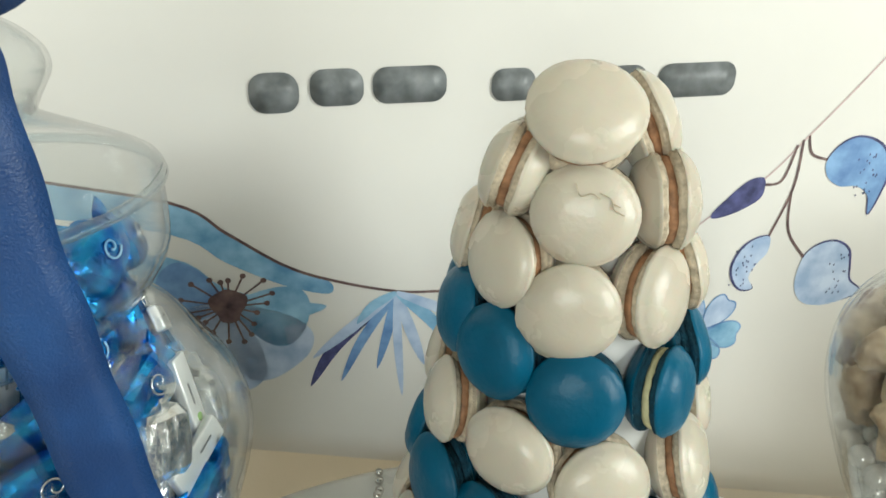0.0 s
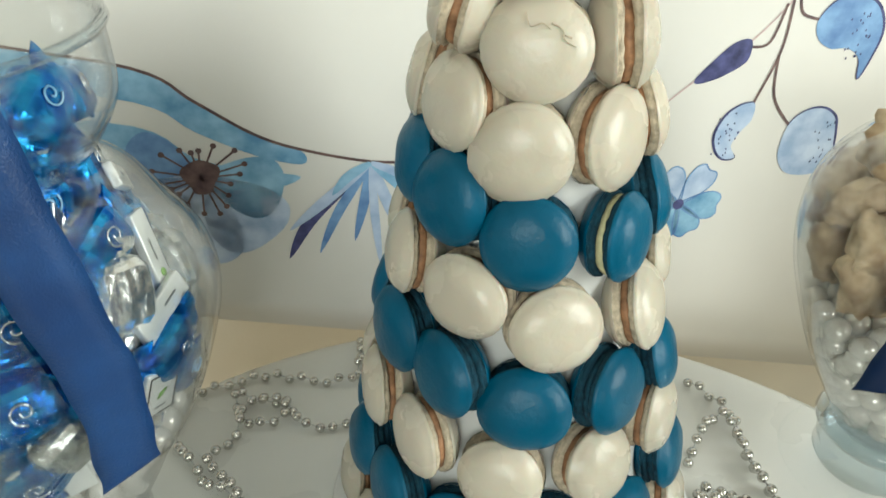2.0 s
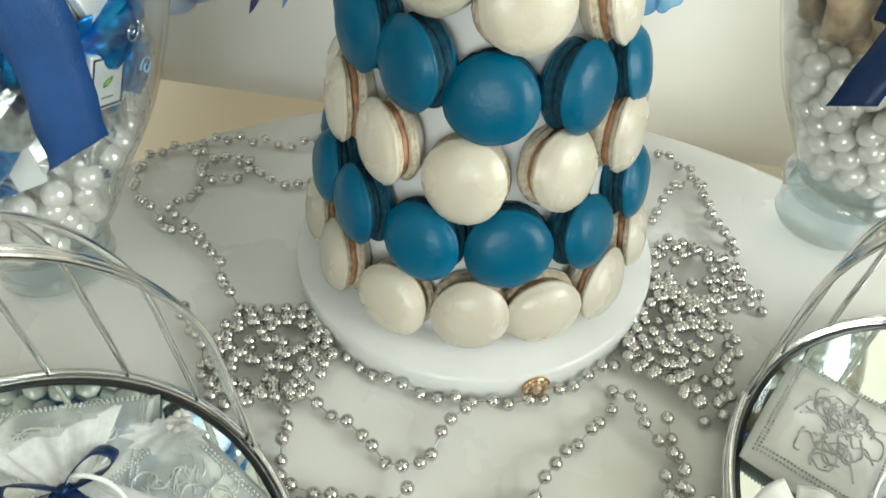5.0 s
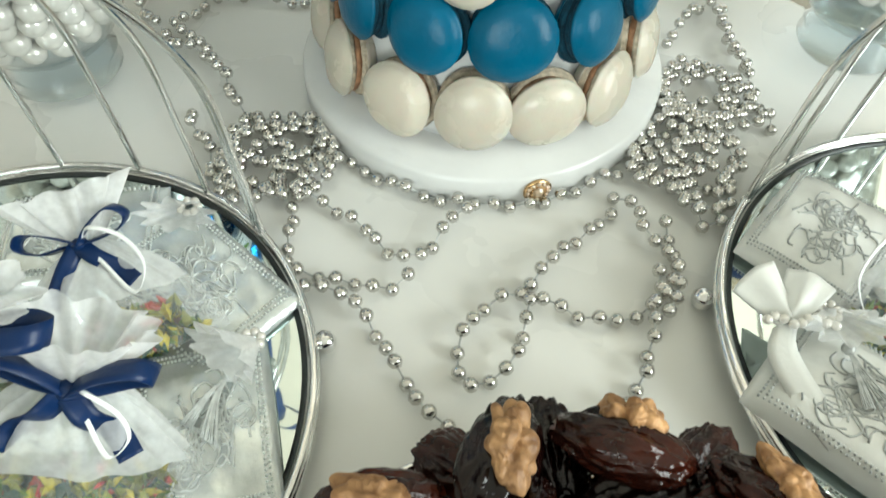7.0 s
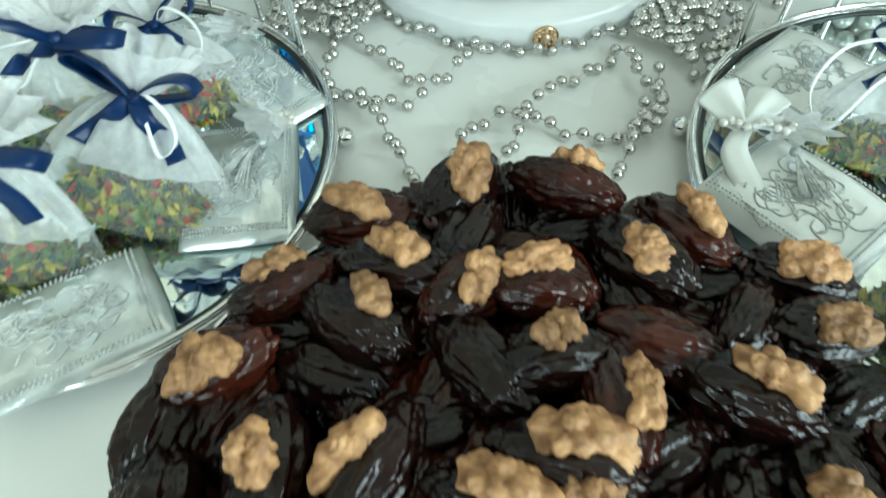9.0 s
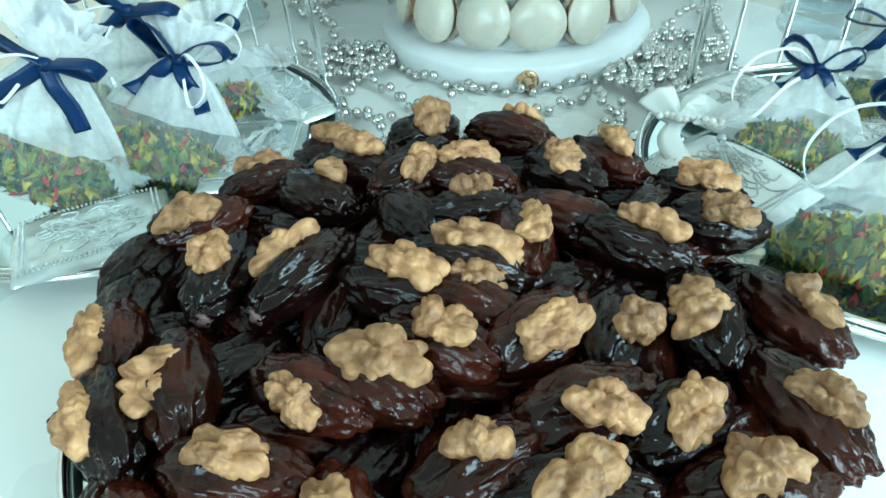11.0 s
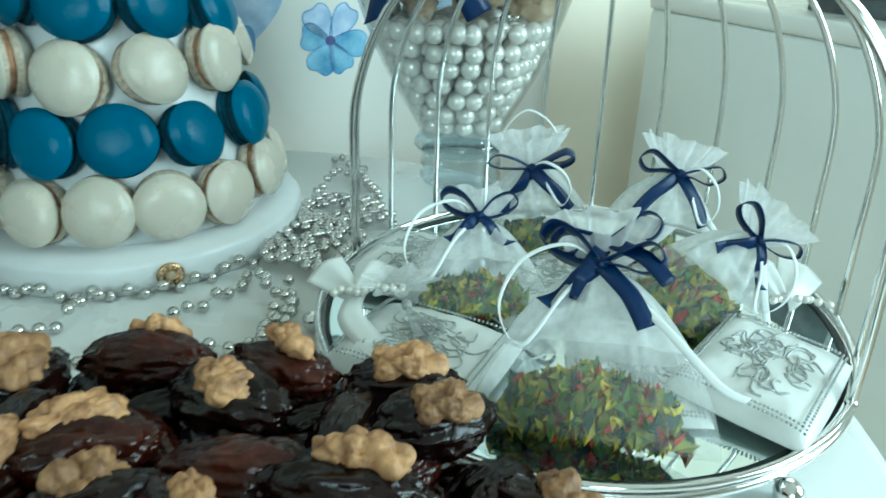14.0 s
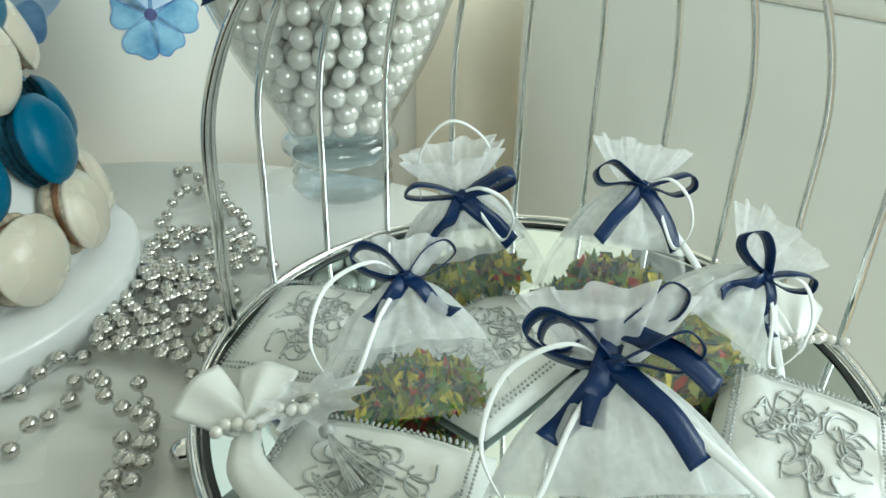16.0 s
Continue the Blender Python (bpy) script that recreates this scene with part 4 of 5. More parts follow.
lid = spline([(0.0835, 0.3055, 0), (0.0835, 0.311, 0), (0.065, 0.321, 0), (0.043, 0.3325, 0), (0.0425, 0.338, 0), (0.050, 0.3515, 0), (0.047, 0.362, 0), (0.034, 0.372, 0), (0.015, 0.378, 0), (0, 0.3785, 0)], 4)
part("lid", glass_shell([(p.x, p.y) for p in lid]), GLASS, jar, "domed glass lid with a bulbous knob")
part("lid_rim", tube([(0.0835 * math.cos(a), 0.0835 * math.sin(a), 0.3055) for a in [2 * math.pi * k / 64 for k in range(64)]], 0.0025, 8, closed=True), GLASS_SOLID, jar)

rnd = random.Random(21)


def bowl_r(z, prof):
    for a, b in zip(prof, prof[1:]):
        if min(a.y, b.y) <= z <= max(a.y, b.y) and abs(b.y - a.y) > 1e-6:
            return a.x + (b.x - a.x) * (z - a.y) / (b.y - a.y)
    return 0.0


PEARL_BALL = mesh_of("pearl", ball(0.0052, 2), PEARL)


def pearl_fill(x, y, prof, z0, z1, seed, size, label):
    """Pearls packed in layers inside a bowl, as loose things."""
    rn = random.Random(seed)
    g = thing("pearl_filling", label, "pearls", pose(x, y, 0))
    z, k, n = z0, 0, 0
    d = 0.0106 * size
    while z < z1:
        rmax = bowl_r(z, prof) - 0.0025 - d / 2
        r = rmax
        while r > max(0.0, rmax - 2.2 * d) or (z > z1 - d and r > 0):
            c = max(1, int(2 * math.pi * r / (d * 1.02)))
            for i in range(c):
                a = 2 * math.pi * (i + 0.5 * (k % 2)) / c + rn.uniform(-0.06, 0.06)
                if n < 300:
                    part("pearl", PEARL_BALL, None, g, m=Matrix.Translation((r * math.cos(a), r * math.sin(a), z + rn.uniform(-0.0012, 0.0012))) @ Matrix.Scale(size * rn.uniform(0.93, 1.03), 4))
                    n += 1
            r -= d
        z += d * 0.83
        k += 1
    return g


pearl_fill(JX, JY, bowl, 0.044, 0.104, 2, 1.45, "white pearls filling the bottom of the glass jar")


def crumple(bm, amt, seed):
    o = Vector((seed * 3.1, seed, 0))
    for v in bm.verts:
        v.co += Vector((noise.noise(v.co * 90 + o), noise.noise(v.co * 90 + o * 2), noise.noise(v.co * 90 - o))) * amt
    return bm


def chocolate_foil(kind, seed):
    """A foil-wrapped sweet: a pillow with pinched, flared ends."""
    m = FOIL_BLUE if kind == "blue" else FOIL_SILVER
    bm = bmesh.new()
    rows, seg = [], 20
    for u, wy, wz in ((-0.024, 0.013, 0.0012), (-0.019, 0.010, 0.0020), (-0.0165, 0.0045, 0.0035), (-0.0145, 0.009, 0.0065), (-0.011, 0.0115, 0.0085), (0, 0.0122, 0.0092), (0.011, 0.0115, 0.0085), (0.0145, 0.009, 0.0065), (0.0165, 0.0045, 0.0035), (0.019, 0.010, 0.0020), (0.024, 0.013, 0.0012)):
        ring = []
        for k in range(seg):
            a = 2 * math.pi * k / seg
            c, s = math.cos(a), math.sin(a)
            q = (abs(c) ** 4 + abs(s) ** 4) ** -0.25
            pl = 1 + (0.25 * math.sin(a * 7 + seed) if abs(u) > 0.015 else 0)
            ring.append(bm.verts.new((u, wy * c * q, wz * s * q * pl)))
        rows.append(ring)
    for a, b in zip(rows, rows[1:]):
        for k in range(seg):
            bm.faces.new((a[k], a[(k + 1) % seg], b[(k + 1) % seg], b[k]))
    bm.faces.new(rows[0][::-1])
    bm.faces.new(rows[-1])
    return mesh_of("wrapper", crumple(bm, 0.0016, seed), m, smooth=False)


def chocolate_bar(seed):
    bm = slab(0.044, 0.0145, 0.0055, 0.0012, 2)
    bmesh.ops.subdivide_edges(bm, edges=bm.edges[:], cuts=1)
    return mesh_of("wrapper", crumple(bm, 0.0006, seed), PAPER)


def swirl(seed):
    """A printed curl on a wrapper."""
    pts = [Vector((0.0055 * (k / 22) * math.cos(k * 0.45 + seed), 0.0055 * (k / 22) * math.sin(k * 0.45 + seed), 0)) for k in range(3, 23)]
    return mesh_of("printed_curl", tube(pts, 0.0005, 5), FOIL_SILVER if seed % 2 else INK_SKY)


FOILS = [chocolate_foil("blue", s) for s in range(3)] + [chocolate_foil("silver", s) for s in range(3, 5)]
BARS = [chocolate_bar(s) for s in range(3)]
CURLS = [swirl(s) for s in range(4)]
MARK = mesh_of("printed_mark", slab(0.012, 0.0011, 0.0004, 0), INK_GREY, smooth=False)
LEAFMARK = mesh_of("printed_leaf", lathe([(0, 0), (0.0025, 0), (0.0025, 0.0004), (0, 0.0004)], 10), INK_GREEN)


def sweet(p, rot, kind, i):
    m = Matrix.Translation(p) @ rot @ Matrix.Scale(0.86 if kind == "bar" else 1.0, 4)
    if kind == "bar":
        t = thing("chocolate", "white paper-wrapped chocolate bar with dark print in the jar", "chocolate", m, "chocolates in the jar")
        part("wrapper", BARS[i % 3], None, t, "white paper wrapper")
        for s in (1, -1):
            part("printed_mark", MARK, None, t, m=pose(0.006 * (i % 3 - 1), 0.001, 0.0031 * s))
        if i % 4 == 0:
            part("printed_leaf", LEAFMARK, None, t, m=pose(-0.014, 0, 0.0028))
    else:
        t = thing("chocolate", "crumpled blue foil-wrapped chocolate with curled print in the jar" if kind == "blue" else "crumpled silver foil-wrapped chocolate in the jar", "chocolate", m, "chocolates in the jar")
        part("wrapper", FOILS[i % 3 if kind == "blue" else 3 + i % 2], None, t, "shiny %s foil wrapper" % kind)
        if kind == "blue":
            for s in (1, -1):
                part("printed_curl", CURLS[i % 4], None, t, m=pose(0.003 * s, 0.002 * s, 0.0098 * s))


def framed_card():
    """A flat square chocolate whose wrapper has a dark frame and a green leaf."""
    t = thing("chocolate", "square white chocolate with dark frame and green leaf print", "chocolate", group="chocolates in the jar")
    part("wrapper", slab(0.021, 0.026, 0.006, 0.001), PAPER, t, "white paper wrapper")
    for w, d, x, y in ((0.018, 0.0008, 0, 0.011), (0.018, 0.0008, 0, -0.011), (0.0008, 0.0228, 0.0089, 0), (0.0008, 0.0228, -0.0089, 0)):
        part("printed_frame", slab(w, d, 0.0005, 0, m=Matrix.Translation((x, y, 0.0031))), INK_BLACK, t)
    part("printed_leaf", lathe([(0, 0.0030), (0.0036, 0.0031), (0, 0.0036)], 12), INK_GREEN, t, m=Matrix.Rotation(0.6, 4, "Z") @ Matrix.Diagonal((1, 0.45, 1, 1)))
    part("printed_mark", MARK, None, t, m=Matrix.Translation((0, -0.007, 0.0031)) @ Matrix.Diagonal((0.6, 0.7, 1, 1)))
    return t


placed_s = []


def against_glass(angle, z, inset=0.0125):
    a = radians(angle)
    r = bowl_r(z, bowl) - inset
    p = Vector((JX + r * math.cos(a), JY + r * math.sin(a), z))
    placed_s.append(p)
    return p, Vector((math.cos(a), math.sin(a), 0.25 if z > 0.18 else -0.2)).to_track_quat("Z", "Y").to_matrix().to_4x4()


for angle, z, kind, turn, i in ((-13, 0.222, "blue", 20, 1), (2, 0.207, "bar", 78, 4), (-10, 0.188, "bar", 8, 2), (-14, 0.170, "blue", 15, 3), (-9, 0.150, "blue", -35, 4), (-18, 0.203, "silver", 70, 2), (30, 0.228, "bar", -30, 1), (22, 0.239, "blue", 60, 7),
                                (-49, 0.211, "blue", 10, 9), (-54, 0.184, "blue", 5, 5), (-46, 0.158, "silver", 40, 6), (-34, 0.216, "bar", 85, 8), (-36, 0.180, "blue", -20, 11), (-62, 0.208, "bar", 15, 5), (-70, 0.175, "silver", 30, 10), (-58, 0.140, "blue", 50, 13)):
    p, rot = against_glass(angle, z)
    sweet(p, rot @ Matrix.Rotation(radians(turn), 4, "Z"), kind, i)
for angle, z, kind, turn, i in ((-8, 0.281, "blue", 25, 2), (-30, 0.276, "bar", 70, 4), (18, 0.276, "blue", -15, 5)):
    p, rot = against_glass(angle, z, 0.022)
    sweet(p, rot @ Matrix.Rotation(radians(turn), 4, "Z"), kind, i)
p, rot = against_glass(-22, 0.155, 0.008)
framed_card().matrix_basis = Matrix.Translation(p) @ rot @ Matrix.Rotation(radians(-18), 4, "Z")
for tries in range(9000):
    z = rnd.uniform(0.104, 0.236)
    a = rnd.uniform(-2.9, 0.9)
    rad = bowl_r(z, bowl) - 0.021
    if rad < 0.01:
        continue
    r = rad * rnd.choice((1.0, 0.93, 0.9, 0.6, 0.3))
    p = Vector((JX + r * math.cos(a), JY + r * math.sin(a), z))
    if any((p - q).length < 0.0175 for q in placed_s):
        continue
    placed_s.append(p)
    face = Vector((math.cos(a), math.sin(a), 0.15)).to_track_quat("Z", "X").to_matrix().to_4x4()
    sweet(p, face @ Matrix.Rotation(rnd.uniform(0, 6.28), 4, "Z") @ Matrix.Rotation(rnd.uniform(-0.4, 0.4), 4, "X"), rnd.choice(("blue", "silver", "bar", "silver", "blue", "bar")), rnd.randrange(60))
    if len(placed_s) > 160:
        break
for dx, dy, z, kind, i in ((0.040, -0.026, 0.284, "blue", 1), (0.012, -0.044, 0.280, "bar", 4), (0.046, 0.006, 0.276, "blue", 2), (-0.025, -0.04, 0.272, "silver", 2), (-0.03, -0.01, 0.272, "blue", 3), (0.025, 0.02, 0.270, "silver", 2)):
    sweet(Vector((JX + dx, JY + dy, z)), Matrix.Rotation(0.7 + i, 4, "Z") @ Matrix.Rotation(1.1, 4, "X"), kind, i)


for o in (*jar.children,):
    o.visible_shadow = False


# ---- ribbons ----
def ribbon_thing(name, label, paths, cloth, m=None):
    t = thing(name, label, "ribbon", m)
    for nm, pts, side, n in paths:
        path = spline(pts, n)
        part(nm, strip(path, [Vector(side) * (1 + 0.04 * math.sin(k * 0.7)) for k in range(len(path))], 0.0007), cloth, t)
    return t


ribbon_thing("ribbon", "wide navy satin ribbon hanging down in front of the glass jar",
             [("tail", [(-0.131, 0.156, 0.398), (-0.124, 0.154, 0.375), (-0.122, 0.154, 0.353), (-0.1205, 0.155, 0.315), (-0.1175, 0.157, 0.277), (-0.1135, 0.1595, 0.2305), (-0.110, 0.162, 0.193), (-0.1115, 0.161, 0.165), (-0.1125, 0.1605, 0.146)], (0.0098, 0.0074, 0.0035), 8),
              ("bow_loop", [(-0.175, 0.178, 0.386), (-0.150, 0.165, 0.398), (-0.115, 0.155, 0.405), (-0.098, 0.165, 0.400), (-0.125, 0.175, 0.390), (-0.170, 0.180, 0.384)], (0.002, 0.004, 0.0125), 8),
              ("bow_band", [(-0.235, 0.205, 0.390), (-0.20, 0.190, 0.390), (-0.142, 0.172, 0.392)], (0.001, 0.001, 0.009), 6)], RIBBON_WIDE)

# ---- glass vase of pearls and biscuit pieces ----
VX, VY = 0.298, 0.287
vase = thing("footed_vase", "footed glass vase with pearls below and toasted biscuit pieces above", "glass vase", pose(VX, VY, 0))
vbowl = spline([(0.030, 0.040, 0), (0.036, 0.052, 0), (0.045, 0.068, 0), (0.060, 0.095, 0), (0.073, 0.127, 0), (0.082, 0.155, 0), (0.085, 0.182, 0), (0.081, 0.205, 0), (0.070, 0.223, 0), (0.055, 0.236, 0), (0.05, 0.240, 0)], 4)
part("bowl", glass_shell([(p.x, p.y) for p in vbowl]), GLASS, vase, "clear tulip-shaped glass bowl")
part("collar", lathe([(0, 0.030), (0.034, 0.030), (0.039, 0.036), (0.036, 0.042), (0.030, 0.0455), (0, 0.0455)], 48), GLASS_SOLID, vase, "bluish thick glass collar")
part("stem", lathe([(0, 0.004), (0.031, 0.004), (0.034, 0.009), (0.030, 0.014), (0.034, 0.020), (0.030, 0.026), (0.032, 0.030), (0, 0.030)], 48), GLASS_SOLID, vase)
part("foot", lathe([(0.052, 0.0004), (0.054, 0.0018), (0.052, 0.003), (0.03, 0.0042), (0, 0.0042)], 64), GLASS_FOOT, vase, "flat glass foot")
pearl_fill(VX, VY, vbowl, 0.054, 0.137, 6, 1.42, "white pearls filling the lower half of the glass vase")


for o in (*vase.children,):
    o.visible_shadow = False


def biscuit(seed):
    bm = ball(1, 3)
    o = Vector((seed * 4.4, 0, seed))
    for v in bm.verts:
        c = v.co.copy()
        k = 1 + 0.5 * noise.noise(c * 1.6 + o) + 0.22 * noise.noise(c * 5 + o)
        v.co = Vector((c.x * 0.021, c.y * 0.016, c.z * 0.010)) * k
    return mesh_of("biscuit_piece", bm, CRACKER)


BISC = [biscuit(s) for s in range(5)]
got = []
for tries in range(3000):
    z = rnd.uniform(0.148, 0.228)
    a = rnd.uniform(0, 6.28)
    rad = bowl_r(z, vbowl) - 0.019
    r = rad * rnd.choice((1, 1, 0.6, 0.2))
    p = Vector((VX + r * math.cos(a), VY + r * math.sin(a), z))
    if rad < 0.005 or any((p - q).length < 0.019 for q in got):
        continue
    got.append(p)
    o = part("biscuit_piece", BISC[rnd.randrange(5)], None, m=Matrix.Translation(p) @ Euler((rnd.uniform(0, 3), rnd.uniform(0, 3), rnd.uniform(0, 6))).to_matrix().to_4x4())
    tagged(o, "rough toasted biscuit piece in the glass vase", "biscuit", "biscuit pieces in the vase")
    if len(got) > 60:
        break
ribbon_thing("ribbon", "navy satin ribbon tied round the glass vase",
             [("tail", [(0.240, 0.222, 0.181), (0.232, 0.217, 0.170), (0.226, 0.213, 0.157), (0.221, 0.211, 0.143)], (0.008, -0.006, 0.004), 6),
              ("tail", [(0.268, 0.208, 0.178), (0.276, 0.203, 0.160), (0.286, 0.204, 0.145)], (0.008, 0.001, 0.004), 6),
              ("band", [(VX + 0.0855 * math.cos(a), VY + 0.0855 * math.sin(a), 0.180) for a in [math.pi * (1.2 + 0.12 * k) for k in range(9)]], (0, 0, 0.007), 4)], RIBBON)


# ---- organza sachets ----
def bow(parent, m, size=1.0, width=0.0037, seed=0):
    rn = random.Random(seed)
    b = part("bow", lathe([(0, -0.003), (0.003, -0.002), (0.0035, 0), (0.003, 0.002), (0, 0.003)], 10), RIBBON, parent, "navy satin bow", m @ Matrix.Scale(size, 4))
    for s in (1, -1):
        j = rn.uniform(-0.004, 0.004)
        loop = [(0, 0, 0), (0.009 * s, -0.003, 0.007 + j), (0.019 * s, -0.004, 0.011 + j), (0.024 * s, -0.001, 0.006 + j), (0.018 * s, 0.003, 0.001 + j), (0.008 * s, 0.002, 0.0), (0, 0, 0)]
        path = spline(loop, 6)
        part("bow_loop", strip(path, [Vector((0.0006, width, 0.0008 * s)) for _ in path], 0.0005), RIBBON, b)
        tail = [(0, 0, 0), (0.006 * s, -0.004, -0.007), (0.013 * s, -0.003 + j, -0.015), (0.019 * s, -0.006, -0.023 + j)]
        path = spline(tail, 5)
        part("bow_tail", strip(path, [Vector((width * 0.85, 0.0012, width * 0.5 * s)) for _ in path], 0.0005), RIBBON, b)
    return b


def gauze(name, w, d, length, flare, seed, parent):
    """A gathered bag: wide flat bottom, pinched neck and a fanned ruffle."""
    rn = random.Random(seed)
    bm = bmesh.new()
    seg, rows = 108, []
    ph = [rn.uniform(0, 6.28) for _ in range(4)]
    steps = [(u / 14, 0) for u in range(15)] + [(1, v / 6) for v in range(1, 7)]
    for u, v in steps:
        if v == 0:
            hw = w / 2 * (1 - u ** 1.6) ** 0.8 + 0.0055 if u < 1 else 0.0055
            hd = d * (0.45 + 1.2 * u) * (1 - u ** 1.5) ** 0.9 + 0.0045
            z = length * u
            pleat = 0.02 + 0.20 * u ** 2
        else:
            hw, hd = 0.0055 + flare * v ** 0.8, 0.0045 + flare * 0.45 * v
            z = length + flare * 1.15 * v
            pleat = 0.15 + 0.03 * v
        ring = []
        for k in range(seg):
            a = 2 * math.pi * k / seg
            f = 1 + pleat * (0.6 * math.sin(11 * a + ph[0]) + 0.4 * math.sin(17 * a + ph[1] + 2 * u))
            edge = 0.06 * flare * math.sin(9 * a + ph[2]) * v
            ring.append(bm.verts.new((hw * f * math.cos(a), hd * f * math.sin(a), z + edge + 0.0015 * noise.noise(Vector((a * 2, u * 5, seed))))))
        rows.append(ring)
    bm.faces.new(rows[0][::-1])
    lower, upper = bm, bmesh.new()
    mid = bmesh.new()
    for a, b in zip(rows[:8], rows[1:8]):
        for k in range(seg):
            bm.faces.new((a[k], a[(k + 1) % seg], b[(k + 1) % seg], b[k]))
    mids = [[mid.verts.new(v.co) for v in r] for r in rows[7:15]]
    for a, b in zip(mids, mids[1:]):
        for k in range(seg):
            mid.faces.new((a[k], a[(k + 1) % seg], b[(k + 1) % seg], b[k]))
    ups = [[upper.verts.new(v.co) for v in r] for r in rows[13:]]
    for a, b in zip(ups, ups[1:]):
        for k in range(seg):
            upper.faces.new((a[k], a[(k + 1) % seg], b[(k + 1) % seg], b[k]))
    bmesh.ops.delete(bm, geom=[v for v in bm.verts if not v.link_faces], context="VERTS")
    part("gauze_bag", lower, ORGANZA, parent, "sheer white organza")
    part("gauze_folds", mid, ORGANZA_FOLDED, parent, "folded sheer white organza")
    part("ruffle", upper, ORGANZA_DENSE, parent, "gathered organza ruffle")


def herbs(w, d, h, n, seed, parent):
    rn = random.Random(seed)
    bm = bmesh.new()
    for k in range(n):
        s = rn.uniform(0.0030, 0.0068)
        aa, rr = rn.uniform(0, 6.283), math.sqrt(rn.random())
        hh = rn.random() ** 1.3
        m = Matrix.Translation((rr * math.cos(aa) * w * 0.5 * (1 - 0.25 * hh), rr * math.sin(aa) * d * 0.75, 0.002 + h * hh * (1 - 0.35 * rr))) @ Euler((rn.uniform(0, 6), rn.uniform(0, 6), rn.uniform(0, 6))).to_matrix().to_4x4()
        v = [bm.verts.new(m @ Vector(q)) for q in ((-s, 0, 0), (0, -s * 0.45, s * 0.25), (s, 0, 0), (0, s * 0.45, s * 0.25), (0, 0, -s * 0.3))]
        i = rn.choice((0, 0, 0, 1, 1, 2, 2, 3, 3, 4, 5))
        for f in ((0, 1, 2), (0, 2, 3), (0, 4, 1), (1, 4, 2), (2, 4, 3), (3, 4, 0)):
            bm.faces.new([v[q] for q in f]).material_index = i
    o = part("herb_filling", mesh_of("herb_filling", bm, *HERBS, smooth=False), None, parent, "mixed green, yellow and red dried herbs")
    o["kind"] = "stuff"


def sachet(base, neck, w, d, flare, seed, fill=0.42, n=520, roll=0.0, bow_size=1.0, cords=True, right=(0.97, -0.24, 0)):
    base, neck = Vector(base), Vector(neck)
    zax = (neck - base).normalized()
    xax = (Vector(right) - zax * Vector(right).dot(zax)).normalized()
    yax = zax.cross(xax)
    rot = Matrix((xax, yax, zax)).transposed().to_4x4() @ Matrix.Rotation(roll, 4, "Z")
    length = (neck - base).length
    t = thing("organza_sachet", "sheer white organza sachet of dried herbs tied with a navy bow", "sachet", Matrix.Translation(base) @ rot, "organza sachets")
    gauze("bag", w, d, length, flare, seed, t)
    herbs(w * 0.94, d * 0.9, length * fill, n, seed, t)
    bow(t, Matrix.Translation((0, -0.0065, length)) , bow_size, seed=seed)
    if cords:
        for s in (1, -1):
            if (s < 0) != (seed in (1, 2, 7, 8)):
                continue
            k = 0.95 if seed < 3 else 0.5 + 0.08 * (seed % 3)
            pts = spline([(0, -0.004, length), (0.014 * s * k, -0.013, length + 0.005), (0.033 * s * k, -0.014, length - 0.004 * k), (0.040 * s * k, -0.014, length - 0.026 * k), (0.028 * s * k, -0.015, length - 0.042 * k), (0.013 * s * k, -0.011, length - 0.016 * k), (0, -0.005, length)], 6)
            part("cord_loop", strip(pts, [Vector((0.0006, 0.0002, 0.0006 * s)) for _ in pts], 0.0004), RIBBON_WHITE, t, "thin white drawstring")
        if seed == 3:
            pts = spline([(-0.017, -0.004, length + 0.002), (-0.014, -0.002, length + 0.021), (0, -0.001, length + 0.032), (0.014, -0.002, length + 0.021), (0.017, -0.004, length + 0.002)], 6)
            part("cord_loop", strip(pts, [Vector((0.0002, 0.0008, 0.0002)) for _ in pts], 0.0005), RIBBON_WHITE, t, "thin white drawstring")
        if seed in (1, 5, 4):
            pts = spline([(0.004, -0.007, length - 0.002), (0.016, -0.010, length - 0.016), (0.030, -0.013, length - 0.030), (0.046, -0.012, length - 0.046), (0.056, -0.010, length - 0.050)], 6)
            part("cord_tail", strip(pts, [Vector((0.0012, 0.0002, 0.0012)) for _ in pts], 0.0005), RIBBON_WHITE, t, "flat white drawstring end")
    return t


TOPZ = 0.0155
front_sachet = sachet((0.258, -0.052, TOPZ + 0.005), (0.281, -0.006, 0.069), 0.086, 0.014, 0.019, 1, fill=0.40, n=1000, bow_size=1.05, right=(0.80, -0.60, 0))
bow(front_sachet, pose(0.002, -0.004, 0.082, 0, -18, 0), 0.95, seed=31)
sachet((0.243, 0.047, TOPZ + 0.004), (0.253, 0.083, 0.056), 0.066, 0.012, 0.013, 2, fill=0.42, n=680, bow_size=0.85, right=(0.98, -0.16, 0))
sachet((0.300, 0.112, TOPZ + 0.004), (0.293, 0.114, 0.074), 0.066, 0.013, 0.016, 3, fill=0.4, n=620)
sachet((0.352, 0.072, TOPZ + 0.006), (0.370, 0.087, 0.072), 0.066, 0.012, 0.016, 4, fill=0.4, n=480)
sachet((0.338, 0.018, TOPZ + 0.004), (0.376, 0.022, 0.061), 0.062, 0.013, 0.016, 5, fill=0.55, n=620, bow_size=0.8)
LR = (0.98, 0.2, 0)
sachet((-0.098, -0.030, TOPZ + 0.004), (-0.083, -0.004, 0.079), 0.088, 0.014, 0.019, 6, fill=0.36, n=1000, bow_size=1.1, right=LR)
